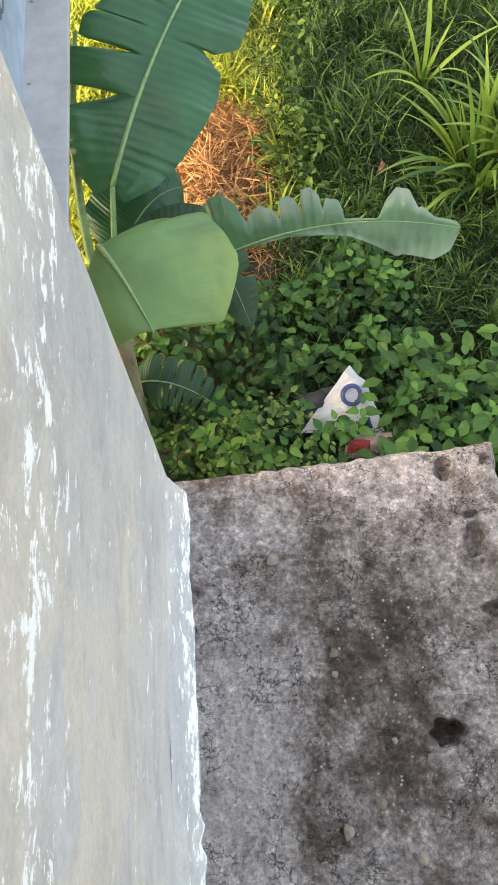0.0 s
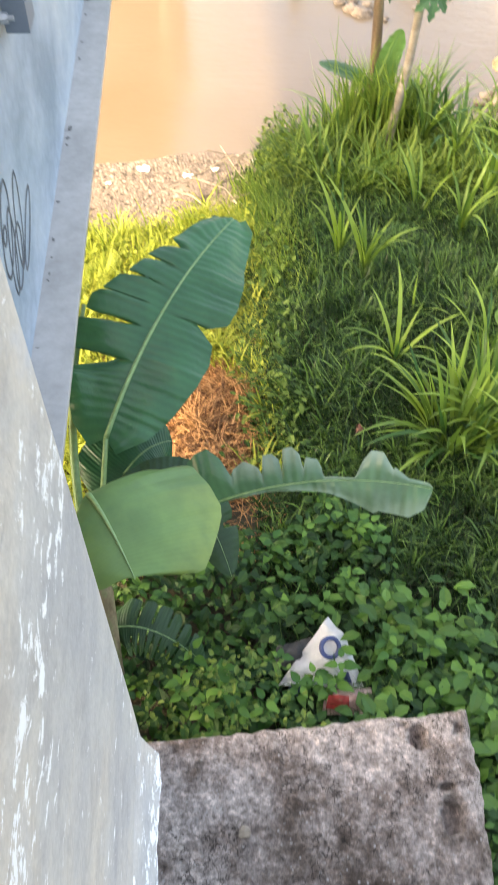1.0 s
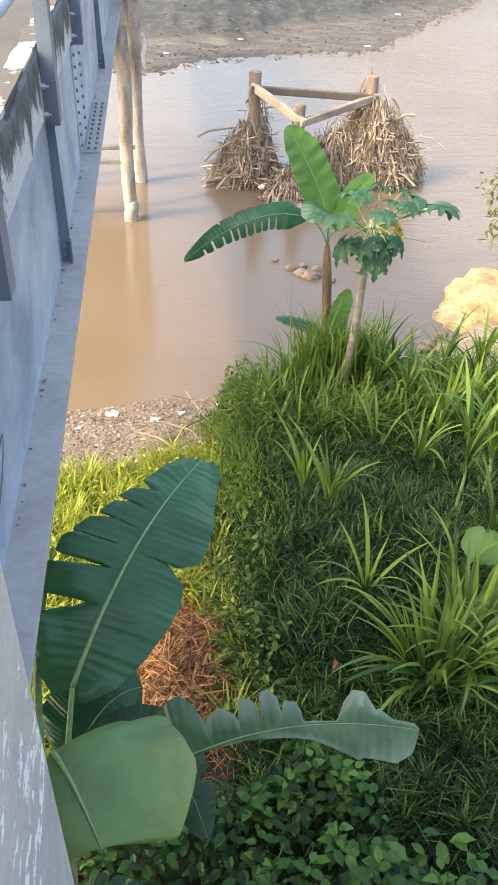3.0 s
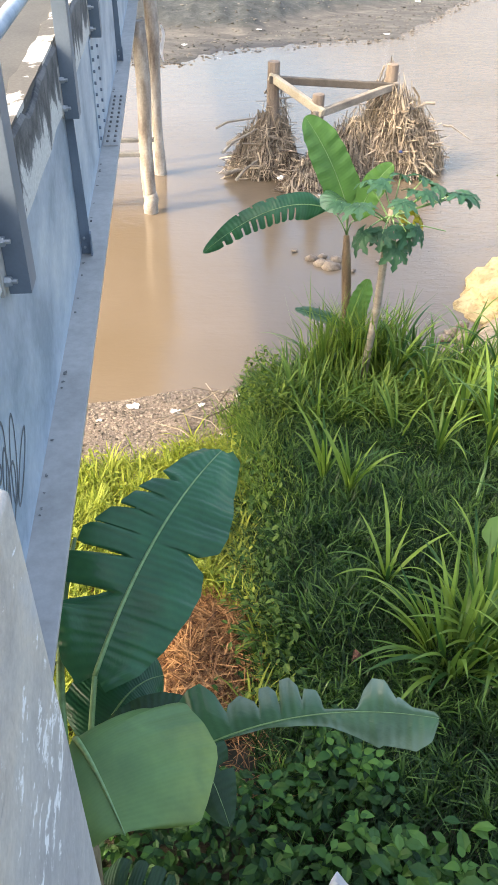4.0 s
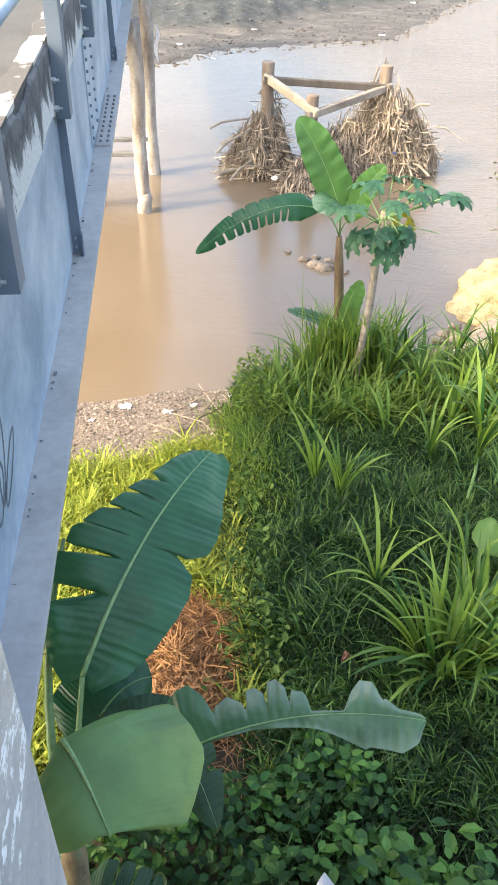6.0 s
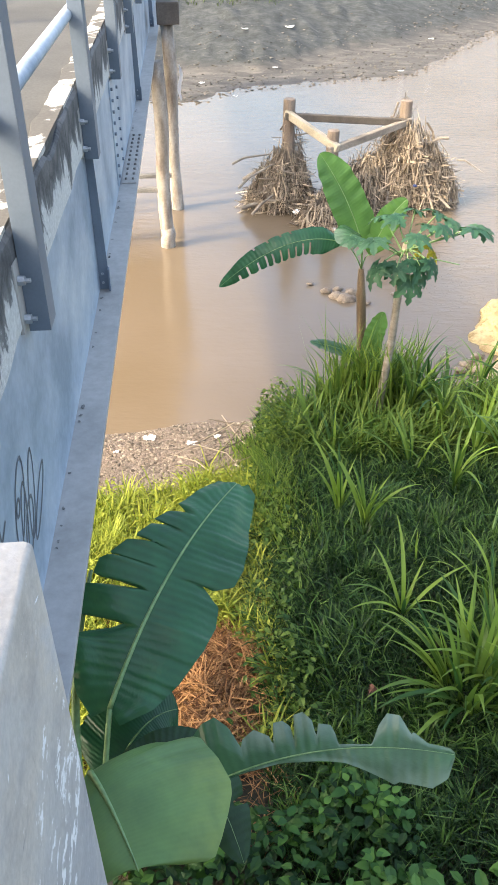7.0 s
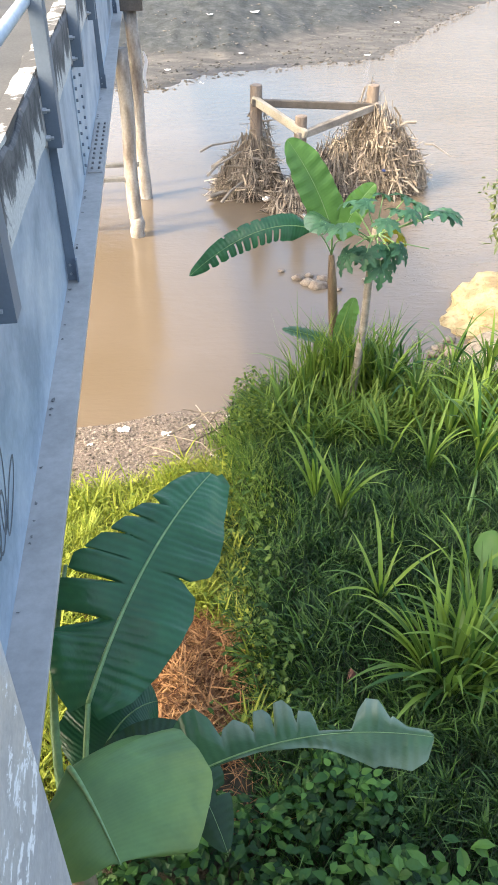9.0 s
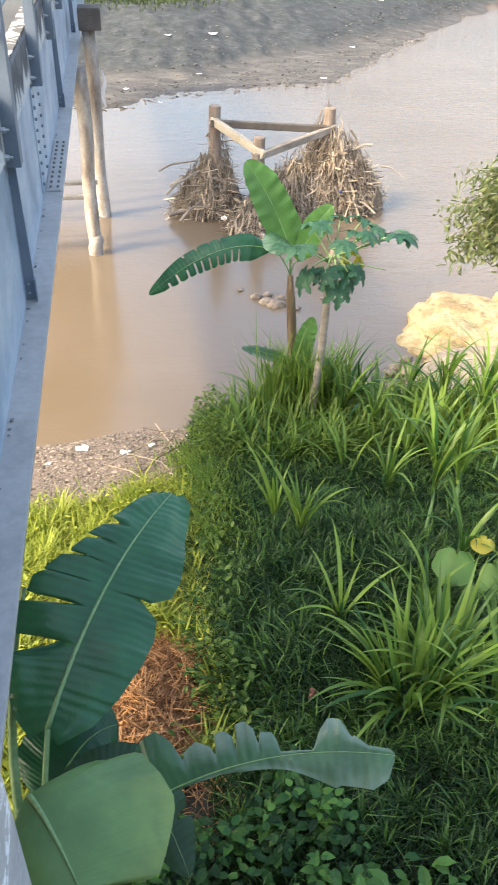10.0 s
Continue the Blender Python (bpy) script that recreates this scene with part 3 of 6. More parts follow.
def ledge_z(x, y):
    z = 4.4 + 0.0045 * noise.noise((x * 14, y * 14, 0)) + 0.0045 * noise.noise((x * 45, y * 45, 4)) + 0.0035 * noise.noise((x * 120, y * 120, 9))
    for px, py, r, sx, sy in PITS:
        d = math.hypot((x - px) / sx, (y - py) / sy) / r + 0.35 * noise.noise((x * 70, y * 70, 1))
        if d < 1.25:
            z -= min(0.044, 1.7 * r) * smooth_step(1.15, 0.72, d)
    return z


def build_ledge():
    xs = np.linspace(-0.662, -0.128, 180)
    ys = list(np.linspace(0.25, 1.0, 250))
    ys = list(np.linspace(-2.0, 0.22, 40)) + ys
    bm = bmesh.new()
    grid = []
    for y in ys:
        row = []
        for x in xs:
            u = (x + 0.662) / 0.527
            yy = y + (-0.025 + 0.03 * u + 0.008 * noise.noise((x * 12, 0, 0)) + 0.004 * noise.noise((x * 50, 0, 3))) * smooth_step(0.97, 1.0, y)
            xx = x + u ** 8 * (0.008 * noise.noise((0, y * 14, 5)) + 0.004 * noise.noise((0, y * 60, 5)) - 0.03 * smooth_step(1.0, 0.3, y))
            edge = min(1.0, min((1.0 - y) / 0.02, (-0.128 - x) / 0.02))
            row.append(bm.verts.new((xx, yy, ledge_z(x, y) - 0.012 * (1 - edge) ** 2)))
        grid.append(row)
    for a, b in zip(grid, grid[1:]):
        for k in range(len(a) - 1):
            bm.faces.new((a[k], a[k + 1], b[k + 1], b[k]))
    border = [r[-1] for r in grid] + grid[-1][::-1][1:]
    low = [bm.verts.new((v.co.x, v.co.y, 3.95)) for v in border]
    for k in range(len(border) - 1):
        bm.faces.new((border[k], low[k], low[k + 1], border[k + 1]))
    bmesh.ops.recalc_face_normals(bm, faces=bm.faces[:])
    ob = part("concrete_ledge", bm, LEDGE, smooth=True)
    tagged(ob, "pitted grey concrete ledge stained dark with algae", "ledge", kind="structure")
    for x, y, s in ((-0.507, 0.833, 0.011), (-0.425, 0.685, 0.008), (-0.427, 0.655, 0.006), (-0.40, 0.60, 0.005), (-0.380, 0.473, 0.010), (-0.43, 0.44, 0.011), (-0.33, 0.40, 0.009), (-0.30, 0.53, 0.006), (-0.35, 0.555, 0.005)):
        bm = bmesh.new()
        bmesh.ops.create_icosphere(bm, subdivisions=1, radius=s)
        for v in bm.verts:
            v.co *= 1 + 0.75 * noise.noise(v.co * 160 + Vector((x * 90, y * 50, 0)))
            v.co.z *= 0.55
            v.co += Vector((x, y, ledge_z(x, y) + s * 0.3))
        tagged(part("pebble", bm, PEBBLE), "small pale chip of stone on the concrete ledge", "pebble", "pebbles on the ledge")
    # abutment under ledge, parapet and bridge end, and the road behind
    tagged(part("abutment", block(-0.66, -0.16, -3.0, 0.96, -0.5, 3.95), ABUT), "dark concrete abutment wall under the ledge", "wall", kind="structure")
    tagged(part("abutment_bridge_end", block(-4.5, -0.66, -3.0, 0.90, -0.5, 3.3), ABUT), "dark concrete abutment under the bridge end", "wall", kind="structure")
    tagged(part("approach_road", block(-4.5, -0.72, -12.0, 0.90, 3.3, 4.6), DECK), "dusty concrete approach to the footbridge", "road", kind="structure")


build_parapet()
build_ledge()
# unseen slab, added only to keep skylight off the parapet top
tagged(part("ceiling_unseen_shade_slab", block(-0.988, -0.16, -4.5, 0.86, 5.98, 6.16, 0.01), PLASTER), "plain unseen slab added overhead to shade the parapet top", "ceiling", kind="structure")
# unseen wall, added to stop sun and sky from the left
tagged(part("wall_unseen_sun_block", block(-1.75, -0.990, -4.5, 0.79, 4.6, 9.2, 0.02), PLASTER), "plain unseen wall added to keep sun off the parapet", "wall", kind="structure")


# ---------------------------------------------------------------- footbridge
B0, B1 = 0.90, 27.0


def girder_side(bridge, sx, web_x, out):
    """One steel girder: web, bottom flange, stiffeners. out is +1 for the downstream side."""
    part("girder_web", block(web_x - 0.012, web_x, B0, B1, 3.18, 4.235), STEEL, bridge, "blue-grey painted steel web with spray paint")
    part("bottom_flange", block(web_x - 0.18, web_x + 0.175, B0, B1, 3.155, 3.185, 0.004), FLANGE, bridge, "grey painted bottom flange")
    for y in (6.25, 12.2, 18.2, 24.2):
        o = out
        bm = prism([(web_x + 0.002 * o, 3.186), (web_x + 0.085 * o, 3.186), (web_x + 0.075 * o, 3.30), (web_x + 0.055 * o, 4.23), (web_x + 0.002 * o, 4.23)], "y", y, y + 0.012, 0.002)
        st = part("stiffener", bm, POSTPAINT, bridge)
        part("stiffener_lip", prism([(web_x + 0.073 * o, y - 0.05), (web_x + 0.085 * o, y - 0.05), (web_x + 0.085 * o, y), (web_x + 0.073 * o, y)], "z", 3.19, 3.36, 0.001), POSTPAINT, st)
        for z in (3.24, 3.31):
            part("bolt", tube([(web_x + 0.03 * o, y - 0.010, z), (web_x + 0.03 * o, y, z)], 0.010, 6), BOLT, st)


def make_post(bridge, x, y, out):
    """A steel channel post bolted to the slab edge."""
    o = out
    bm = prism([(x, y), (x + 0.09 * o, y), (x + 0.09 * o, y + 0.15), (x + 0.082 * o, y + 0.15), (x + 0.082 * o, y + 0.008), (x + 0.008 * o, y + 0.008), (x + 0.008 * o, y + 0.15), (x, y + 0.15)], "z", 4.17, 5.75, 0.0015)
    post = part("railing_post", bm, POSTPAINT, bridge, "slate-grey painted steel channel post")
    part("backing_plate", block(x - 0.03 * o, x - 0.001 * o, y - 0.09, y + 0.01, 4.20, 4.50, 0.004), FLANGE, post)
    for z in (4.25, 4.42):
        part("bolt", tube([(x + 0.0 * o, y - 0.045, z), (x + 0.028 * o, y - 0.045, z)], [0.022, 0.020], 6), BOLT, post)
        part("bolt_end", tube([(x + 0.028 * o, y - 0.045, z), (x + 0.05 * o, y - 0.045, z)], 0.010, 8), BOLT, post)
    return post


def build_bridge():
    bridge = thing("footbridge", (-2.0, B0, 3.16), "narrow steel girder footbridge with flaked concrete deck edge", "bridge")
    part("deck_slab", block(-2.90, -1.30, B0, B1, 4.24, 4.60), DECK, bridge, "dusty brown concrete deck")
    for a, b, o in ((-1.30, -1.275, 1), (-2.925, -2.90, -1)):
        # the ragged edge of the slab
        n, bm = 240, bmesh.new()
        prev = None
        for k in range(n + 1):
            y = B0 + 1.9 + (B1 - B0 - 1.9) * k / n
            top = 4.615 + 0.018 * noise.noise((y * 2.2, 0, 0)) - 0.05 * smooth_step(0.25, 0.5, noise.noise((y * 1.1, 4, 0)))
            low = 4.225 + 0.012 * noise.noise((y * 3, 7, 0))
            wob = 0.012 * noise.noise((y * 2.7, 9, 0))
            inner, outer = (a, b + wob) if o > 0 else (b, a - wob)
            ring = [bm.verts.new(p) for p in ((inner, y, low), (outer, y, low), (outer, y, top - 0.02), (outer - 0.015 * o, y, top), (inner, y, top))]
            if prev:
                for j in range(5):
                    bm.faces.new((prev[j], prev[(j + 1) % 5], ring[(j + 1) % 5], ring[j]))
            prev = ring
        bmesh.ops.recalc_face_normals(bm, faces=bm.faces[:])
        part("slab_edge", bm, EDGE, bridge, "black-stained slab edge with flaking white paint")
        n, bm, prev = 200, bmesh.new(), None
        for k in range(n + 1):
            y = B0 + (B1 - B0) * k / n
            wide = 0.13 + 0.05 * noise.noise((y * 3.1, 3, 0)) + 0.03 * noise.noise((y * 11, 5, 0))
            top = 4.634 + 0.006 * noise.noise((y * 5, 8, 0))
            x0 = (b - 0.02) if o > 0 else (a + 0.02)
            ring = [bm.verts.new(p) for p in ((x0 - wide * o, y, 4.602), (x0, y, 4.602), (x0, y, top), (x0 - (wide - 0.01) * o, y, top - 0.01))]
            if prev:
                for j in range(4):
                    bm.faces.new((prev[j], prev[(j + 1) % 4], ring[(j + 1) % 4], ring[j]))
            prev = ring
        bmesh.ops.recalc_face_normals(bm, faces=bm.faces[:])
        part("kerb", bm, KERB, bridge, "ragged limewashed kerb strip")
    # whitewashed end of the slab edge
    part("end_block", block(-1.42, -1.225, B0 + 0.01, 2.82, 4.19, 4.645, 0.035, 4), ENDPAINT, bridge, "white-painted rounded end block", smooth=True)
    girder_side(bridge, 0, -1.29, 1)
    girder_side(bridge, 0, -2.86, -1)
    y = 3.70
    while y < B1:
        make_post(bridge, -1.272, y, 1)
        make_post(bridge, -2.928, y, -1)
        y += 2.45
    for x in (-1.285, -2.915):
        part("handrail", tube([(x, 3.45 + 2.3 * j, 5.03 + 0.004 * math.sin(j)) for j in range(11)], 0.036, 14), STEEL, bridge, "pale blue-grey round pipe handrail", smooth=True)
    # splice plates
    pl = part("splice_plate", block(-1.289, -1.277, 8.45, 9.15, 3.25, 4.17, 0.002), STEEL, bridge)
    for c in (8.52, 9.08):
        for r in range(9):
            z = 3.32 + 0.098 * r
            # bolts in dark slate: the shadow row beside them is put into the colour
            part("bolt", tube([(-1.279, c, z), (-1.258, c, z)], 0.016, 6), POSTPAINT, pl)
    pl = part("flange_splice_plate", block(-1.272, -1.130, 8.7, 10.5, 3.186, 3.198, 0.002), FLANGE, bridge)
    for c in range(11):
        for x in (-1.235, -1.165):
            part("bolt", tube([(x, 8.8 + 0.16 * c, 3.196), (x, 8.8 + 0.16 * c, 3.216)], 0.014, 6), ABUT, pl)
    # cross beams under the deck
    for y in (3.0, 6.2, 9.4, 12.6, 15.8, 19.0, 22.2, 25.4):
        part("cross_beam", block(-2.85, -1.305, y, y + 0.10, 3.75, 4.238, 0.004), STEEL, bridge)
    # spray-painted loops on the web
    loops = [[(cy + ay * math.cos(q) + by * math.sin(q), cz + az * math.cos(q) + bz * math.sin(q)) for q in (2 * math.pi * j / 14 for j in range(15))]
             for cy, cz, ay, az, by, bz in ((3.09, 3.735, 0.12, 0.135, 0.06, -0.055), (3.16, 3.55, 0.10, 0.085, 0.045, -0.05), (3.39, 3.51, 0.17, 0.085, 0.03, -0.035), (3.10, 3.62, 0.075, 0.15, 0.05, -0.02), (3.28, 3.63, 0.10, 0.16, 0.05, -0.03), (3.05, 3.74, 0.03, 0.02, 0.015, -0.02))]
    for pts in loops + [((2.68, 3.78), (2.78, 3.92), (2.76, 3.80), (2.86, 3.84))]:
        line = []
        for a, c in zip(pts, pts[1:]):
            line += [(a[0] + (c[0] - a[0]) * k / 4, a[1] + (c[1] - a[1]) * k / 4) for k in range(4)]
        line.append(pts[-1])
        for _ in range(2):
            line = [line[0]] + [((p[0] + 2 * q[0] + r[0]) / 4, (p[1] + 2 * q[1] + r[1]) / 4) for p, q, r in zip(line, line[1:], line[2:])] + [line[-1]]
        bm = tube([(-1.2885, p[0], p[1]) for p in line], 0.0085, 6)
        for v in bm.verts:
            v.co.x = -1.2895 + (v.co.x + 1.2885) * 0.08 + 0.0012
        part("spray_paint_line", bm, INK, bridge, "dark spray-painted scribble")
    # drips of dirt caught along the flange
    for k in range(46):
        y = rnd(2.2, 5.0) if k < 10 else rnd(5.0, 12.5)
        bm = bmesh.new()
        bmesh.ops.create_icosphere(bm, subdivisions=1, radius=rnd(0.002, 0.008))
        for v in bm.verts:
            v.co.z *= 0.5
            v.co.y *= rnd(1.0, 3.6)
            v.co += Vector((-1.275 + rnd(0, 0.02), y, 3.190))
        part("dirt_crumb", bm, ABUT, bridge)
    return bridge


build_bridge()


def build_pier():
    pier = thing("bridge_pier", (-1.1, 15.0, 0), "concrete pile pier standing in the river under the footbridge", "pier")
    for x, y, foot in ((-1.09, 15.0, 1), (-0.93, 17.0, 0), (-2.9, 15.0, 0), (-2.9, 17.0, 0)):
        high = 3.45 if x > -1.0 else 3.15
        bm = tube([(x + 0.02 * math.sin(k), y, -1.0 + (high + 1.0) / 10 * k) for k in range(11)], 0.118, 16, 0.03)
        part("column", bm, PILE, pier, "brown-stained round concrete pile", smooth=True)
        if foot:
            part("collar", tube([(x, y, -0.5), (x, y, 0.12), (x + 0.02, y, 0.24), (x, y, 0.36)], [0.122, 0.124, 0.125, 0.119], 14, 0.10), WHITEISH, pier, "pale flaked concrete collar", smooth=True)
    for y, z in ((15.0, 1.0), (16.6, 0.75)):
        part("tie_beam", block(-2.95, -1.0, y - 0.06, y + 0.06, z + 0.02, z + 0.085, 0.01), ABUT, pier)
    part("headstock", block(-1.10, -0.70, 16.75, 17.25, 3.42, 3.78, 0.02), DARKBEAM, pier, "dark headstock on the outer column")
    part("headstock", block(-3.1, -1.16, 14.85, 15.15, 2.95, 3.153, 0.02), ABUT, pier)
    # plastic strip caught on the far pile
    bm = bmesh.new()
    rows = []
    for k in range(8):
        z = 2.75 - 0.09 * k
        rows.append([bm.verts.new((-0.77 + 0.03 * math.sin(k) + dx, 16.86 - 0.02 * dx, z)) for dx in (0, 0.03 + 0.04 * math.sin(k * 0.45))])
    for a, b in zip(rows, rows[1:]):
        bm.faces.new((a[0], a[1], b[1], b[0]))
    bmesh.ops.solidify(bm, geom=bm.faces[:], thickness=0.004)
    tagged(part("plastic_strip", bm, WHITEPLASTIC), "torn white plastic strip caught on a pile", "litter")


WHITEISH = rough_surface("flaked_collar", ((0.3, (0.24, 0.205, 0.175)), (0.7, (0.50, 0.46, 0.42))), 6, GREY, 40, 0.8, 0.5, 0.01)
build_pier()


# ---------------------------------------------------------------- timber frame and driftwood
def build_frame():
    fr = thing("timber_frame", (2.2, 16.6, 0), "old log frame of posts and beams standing in the river", "frame")
    A, B, C, D = (1.33, 17.0), (3.62, 17.0), (2.10, 16.3), (3.0, 18.2)
    for (x, y), top in ((A, 2.08), (B, 2.0), (C, 1.66)):
        part("log_post", tube([(x, y, -1.0), (x + 0.01, y, 0.4), (x - 0.01, y, 1.4), (x, y, top - 0.01), (x, y, top)], [0.125, 0.12, 0.118, 0.115, 0.10], 14, 0.03), TIMBER, fr, smooth=False)
    for p, q, z0, z1, r in ((A, B, 1.78, 1.62, 0.055), (A, C, 1.80, 1.40, 0.06), (C, B, 1.34, 1.62, 0.055)):
        a, b = Vector((*p, z0)), Vector((*q, z1))
        d = (b - a).normalized()
        side = d.cross(Vector((0, 0, 1))).normalized() * r
        up = side.cross(d).normalized() * r
        off = Vector((0, -0.12, 0))
        bm = bmesh.new()
        rings = []
        for e in (a - d * 0.1 + off, b + d * 0.1 + off):
            rings.append([bm.verts.new(e + side * i + up * j) for i, j in ((-1, -1.2), (1, -1.2), (1, 1.2), (-1, 1.2))])
        for j in range(4):
            bm.faces.new((rings[0][j], rings[0][(j + 1) % 4], rings[1][(j + 1) % 4], rings[1][j]))
        bm.faces.new(rings[0][::-1])
        bm.faces.new(rings[1])
        bmesh.ops.bevel(bm, geom=bm.edges[:], offset=0.012, segments=1, affect="EDGES")
        part("beam", bm, *((DARKBEAM, fr, "dark weathered squared beam") if p == A and q == B else (PALEBEAM, fr, "pale sunlit squared beam") if p == A else (BEAM, fr, "bleached squared beam")))


build_frame()


def sticks(name, n, place, label, material, category="driftwood"):
    """Many thin crossed sticks; place() gives a middle, a direction, a length and a radius."""
    verts, faces = [], []
    for _ in range(n):
        c, d, ln, r = place()
        d.normalize()
        u = d.cross(Vector((0.21, 0.37, 0.9))).normalized()
        w = d.cross(u)
        bend = (u * rnd(-0.16, 0.16) + w * rnd(-0.16, 0.16)) * ln
        i = len(verts)
        for t, rr in ((-0.5, r), (0.0, r * 0.9), (0.5, r * 0.45)):
            p = c + d * ln * t + (bend if t == 0 else Vector())
            for a in (0, 2.1, 4.2):
                verts.append(tuple(p + (u * math.cos(a) + w * math.sin(a)) * rr))
        for s in (0, 3):
            for j in range(3):
                faces.append((i + s + j, i + s + (j + 1) % 3, i + s + 3 + (j + 1) % 3, i + s + 3 + j))
    return tagged(from_arrays(name, verts, faces, material), label, category, kind="stuff")


def heap(cx, cy, radius, height, lean=0.0, steep=1.6):
    """Flood-borne sticks draped over a post: hanging strands outside, crossed pieces between."""
    def place():
        a, q = rnd(0, 2 * math.pi), math.sqrt(random.random())
        lump = 1 + 0.65 * noise.noise((cx + math.cos(a) * 1.5, cy + math.sin(a) * 1.5, q * 1.6))
        r = radius * q * (1 + 0.22 * noise.noise((cx * 3 + math.cos(a) * 2.2, math.sin(a) * 2.2, 4)))
        z = height * (1 - q ** steep) * lump * rnd(0.72, 1.04) + rnd(-0.05, 0.10)
        c = Vector((cx + r * math.cos(a) + lean * z, cy + 0.75 * r * math.sin(a), max(0.02, z)))
        d = Vector((math.cos(a) * 0.45 + rnd(-0.35, 0.35), math.sin(a) * 0.45 + rnd(-0.35, 0.35), -1.5 + rnd(-0.5, 0.7)))
        if random.random() < 0.30:
            d = Vector((rnd(-1, 1), rnd(-1, 1), rnd(-0.35, 0.35)))
        big = random.random() < 0.10
        return c, d, rnd(0.22, 0.75), rnd(0.014, 0.026) if big else rnd(0.003, 0.010)
    return place


def mound(name, cx, cy, radius, height, label, material):
    """The dark core of a heap."""
    bm = bmesh.new()
    bmesh.ops.create_icosphere(bm, subdivisions=4, radius=1)
    for v in bm.verts:
        k = 1 + 0.25 * noise.noise(v.co * 2.3 + Vector((cx, cy, 0)))
        h = max(-0.3, v.co.z)
        flat = max(0.15, 1 - max(0, h)) ** 0.8
        v.co = Vector((cx + v.co.x * radius * k * flat, cy + v.co.y * radius * 0.75 * k * flat, h * height * k))
    return tagged(part(name, bm, material), label, "driftwood")


# near-black core: shadow in the gaps between sticks is put into its colour
HEAPCORE = rough_surface("shaded_gap_debris", ((0.3, (0.03, 0.023, 0.02)), (0.7, (0.10, 0.076, 0.062))), 5, GREY, 40, 0.9, 0.8, 0.02)
for cx, cy, r, h, n, lean, steep in ((1.22, 17.0, 0.72, 1.32, 800, 0.06, 1.15), (3.92, 17.0, 0.90, 1.22, 1300, -0.08, 2.3), (2.95, 17.0, 0.95, 0.80, 700, 0.1, 1.4), (2.02, 15.85, 0.62, 0.50, 420, 0, 1.4)):
    mound("debris_mound", cx, cy, r * 0.80, h * 0.78, "dark core of flood debris round the log posts", HEAPCORE)
    sticks("driftwood_sticks", int(n * 2.8), heap(cx, cy, r, h, lean, steep), "tangled pale sticks and reeds heaped against log posts", STICK)
for a, b, r in (((0.35, 16.6, 0.10), (1.3, 16.9, 0.12), 0.045), ((0.2, 16.9, 0.9), (1.0, 17.0, 1.1), 0.025), ((0.30, 16.5, 0.55), (1.0, 16.8, 0.95), 0.03), ((0.55, 16.3, 0.08), (1.2, 16.7, 0.5), 0.028), ((4.45, 16.7, 1.35), (3.9, 16.9, 1.15), 0.03), ((0.45, 17.3, 0.45), (1.4, 17.1, 0.95), 0.05), ((4.7, 16.8, 0.9), (5.2, 16.5, 0.75), 0.02)):
    m = [Vector(a).lerp(Vector(b), t) + Vector((0, 0, 0.05 * math.sin(t * 5))) for t in (0, 0.3, 0.6, 1)]
    tagged(part("branch", tube(m, [r, r * 0.9, r * 0.8, r * 0.5], 8, 0.1), BEAM), "bare grey branch sticking out of flood debris", "branch", "branches in the debris")
sticks("long_reed_stalks", 40, heap(3.95, 16.9, 0.95, 1.15, 0, 2.0), "long pale reed stalks on the debris heap", BEAM)
for x, y, z, s, mt, lb in ((3.73, 16.15, 0.62, 0.040, BLUEPRINT, "crushed blue plastic litter in the debris"), (2.05, 15.45, 0.06, 0.06, WHITEPLASTIC, "white plastic litter at the water line"), (1.45, 16.35, 0.10, 0.07, WHITEPLASTIC, "white plastic litter at the water line")):
    bm = bmesh.new()
    bmesh.ops.create_icosphere(bm, subdivisions=3, radius=s)
    for v in bm.verts:
        v.co *= 1 + 0.5 * noise.noise(v.co * 14 + Vector((x, 0, 0)))
        v.co.z *= 0.6
        v.co += Vector((x, y, z))
    tagged(part("plastic_litter", bm, mt), lb, "litter")


# ---------------------------------------------------------------- stones
def stone(name, x, y, z, sx, sy, sz, material, label, category="stone", group="", sub=3, seed=0, rough_amount=0.3):
    bm = bmesh.new()
    bmesh.ops.create_icosphere(bm, subdivisions=sub, radius=1)
    for v in bm.verts:
        n = v.co.normalized()
        f = 1 + rough_amount * noise.noise(n * 1.3 + Vector((seed, 0, 0))) + rough_amount * 0.45 * noise.noise(n * 3.4 + Vector((0, seed, 0)))
        if sub > 3:
            f += rough_amount * 0.22 * noise.noise(n * 9 + Vector((0, seed, 0))) + 0.05 * abs(noise.noise(n * 5 + Vector((seed, 1, 0))))
        v.co = Vector((x + n.x * sx * f, y + n.y * sy * f, z + n.z * sz * f))
    return tagged(part(name, bm, material, smooth=sub < 4), label, category, group)


stone("boulder", 4.62, 11.05, -0.05, 1.15, 1.05, 0.55, ROCKMAT, "large sunlit cream limestone boulder at the water edge", "boulder", sub=5, seed=2.1, rough_amount=0.27)
stone("boulder", 6.05, 11.1, 0.0, 1.25, 1.1, 0.68, ROCKMAT, "large sunlit cream limestone boulder at the water edge", "boulder", sub=5, seed=7.3, rough_amount=0.30)
stone("boulder", 4.75, 10.0, 0.02, 1.25, 0.85, 0.46, ROCKMAT, "low cream limestone slab on the bank", "boulder", sub=5, seed=4.4, rough_amount=0.22)
stone("boulder", 3.85, 9.25, 0.0, 0.85, 0.6, 0.30, ROCKMAT, "low cream limestone slab on the bank", "boulder", sub=5, seed=9.4, rough_amount=0.25)
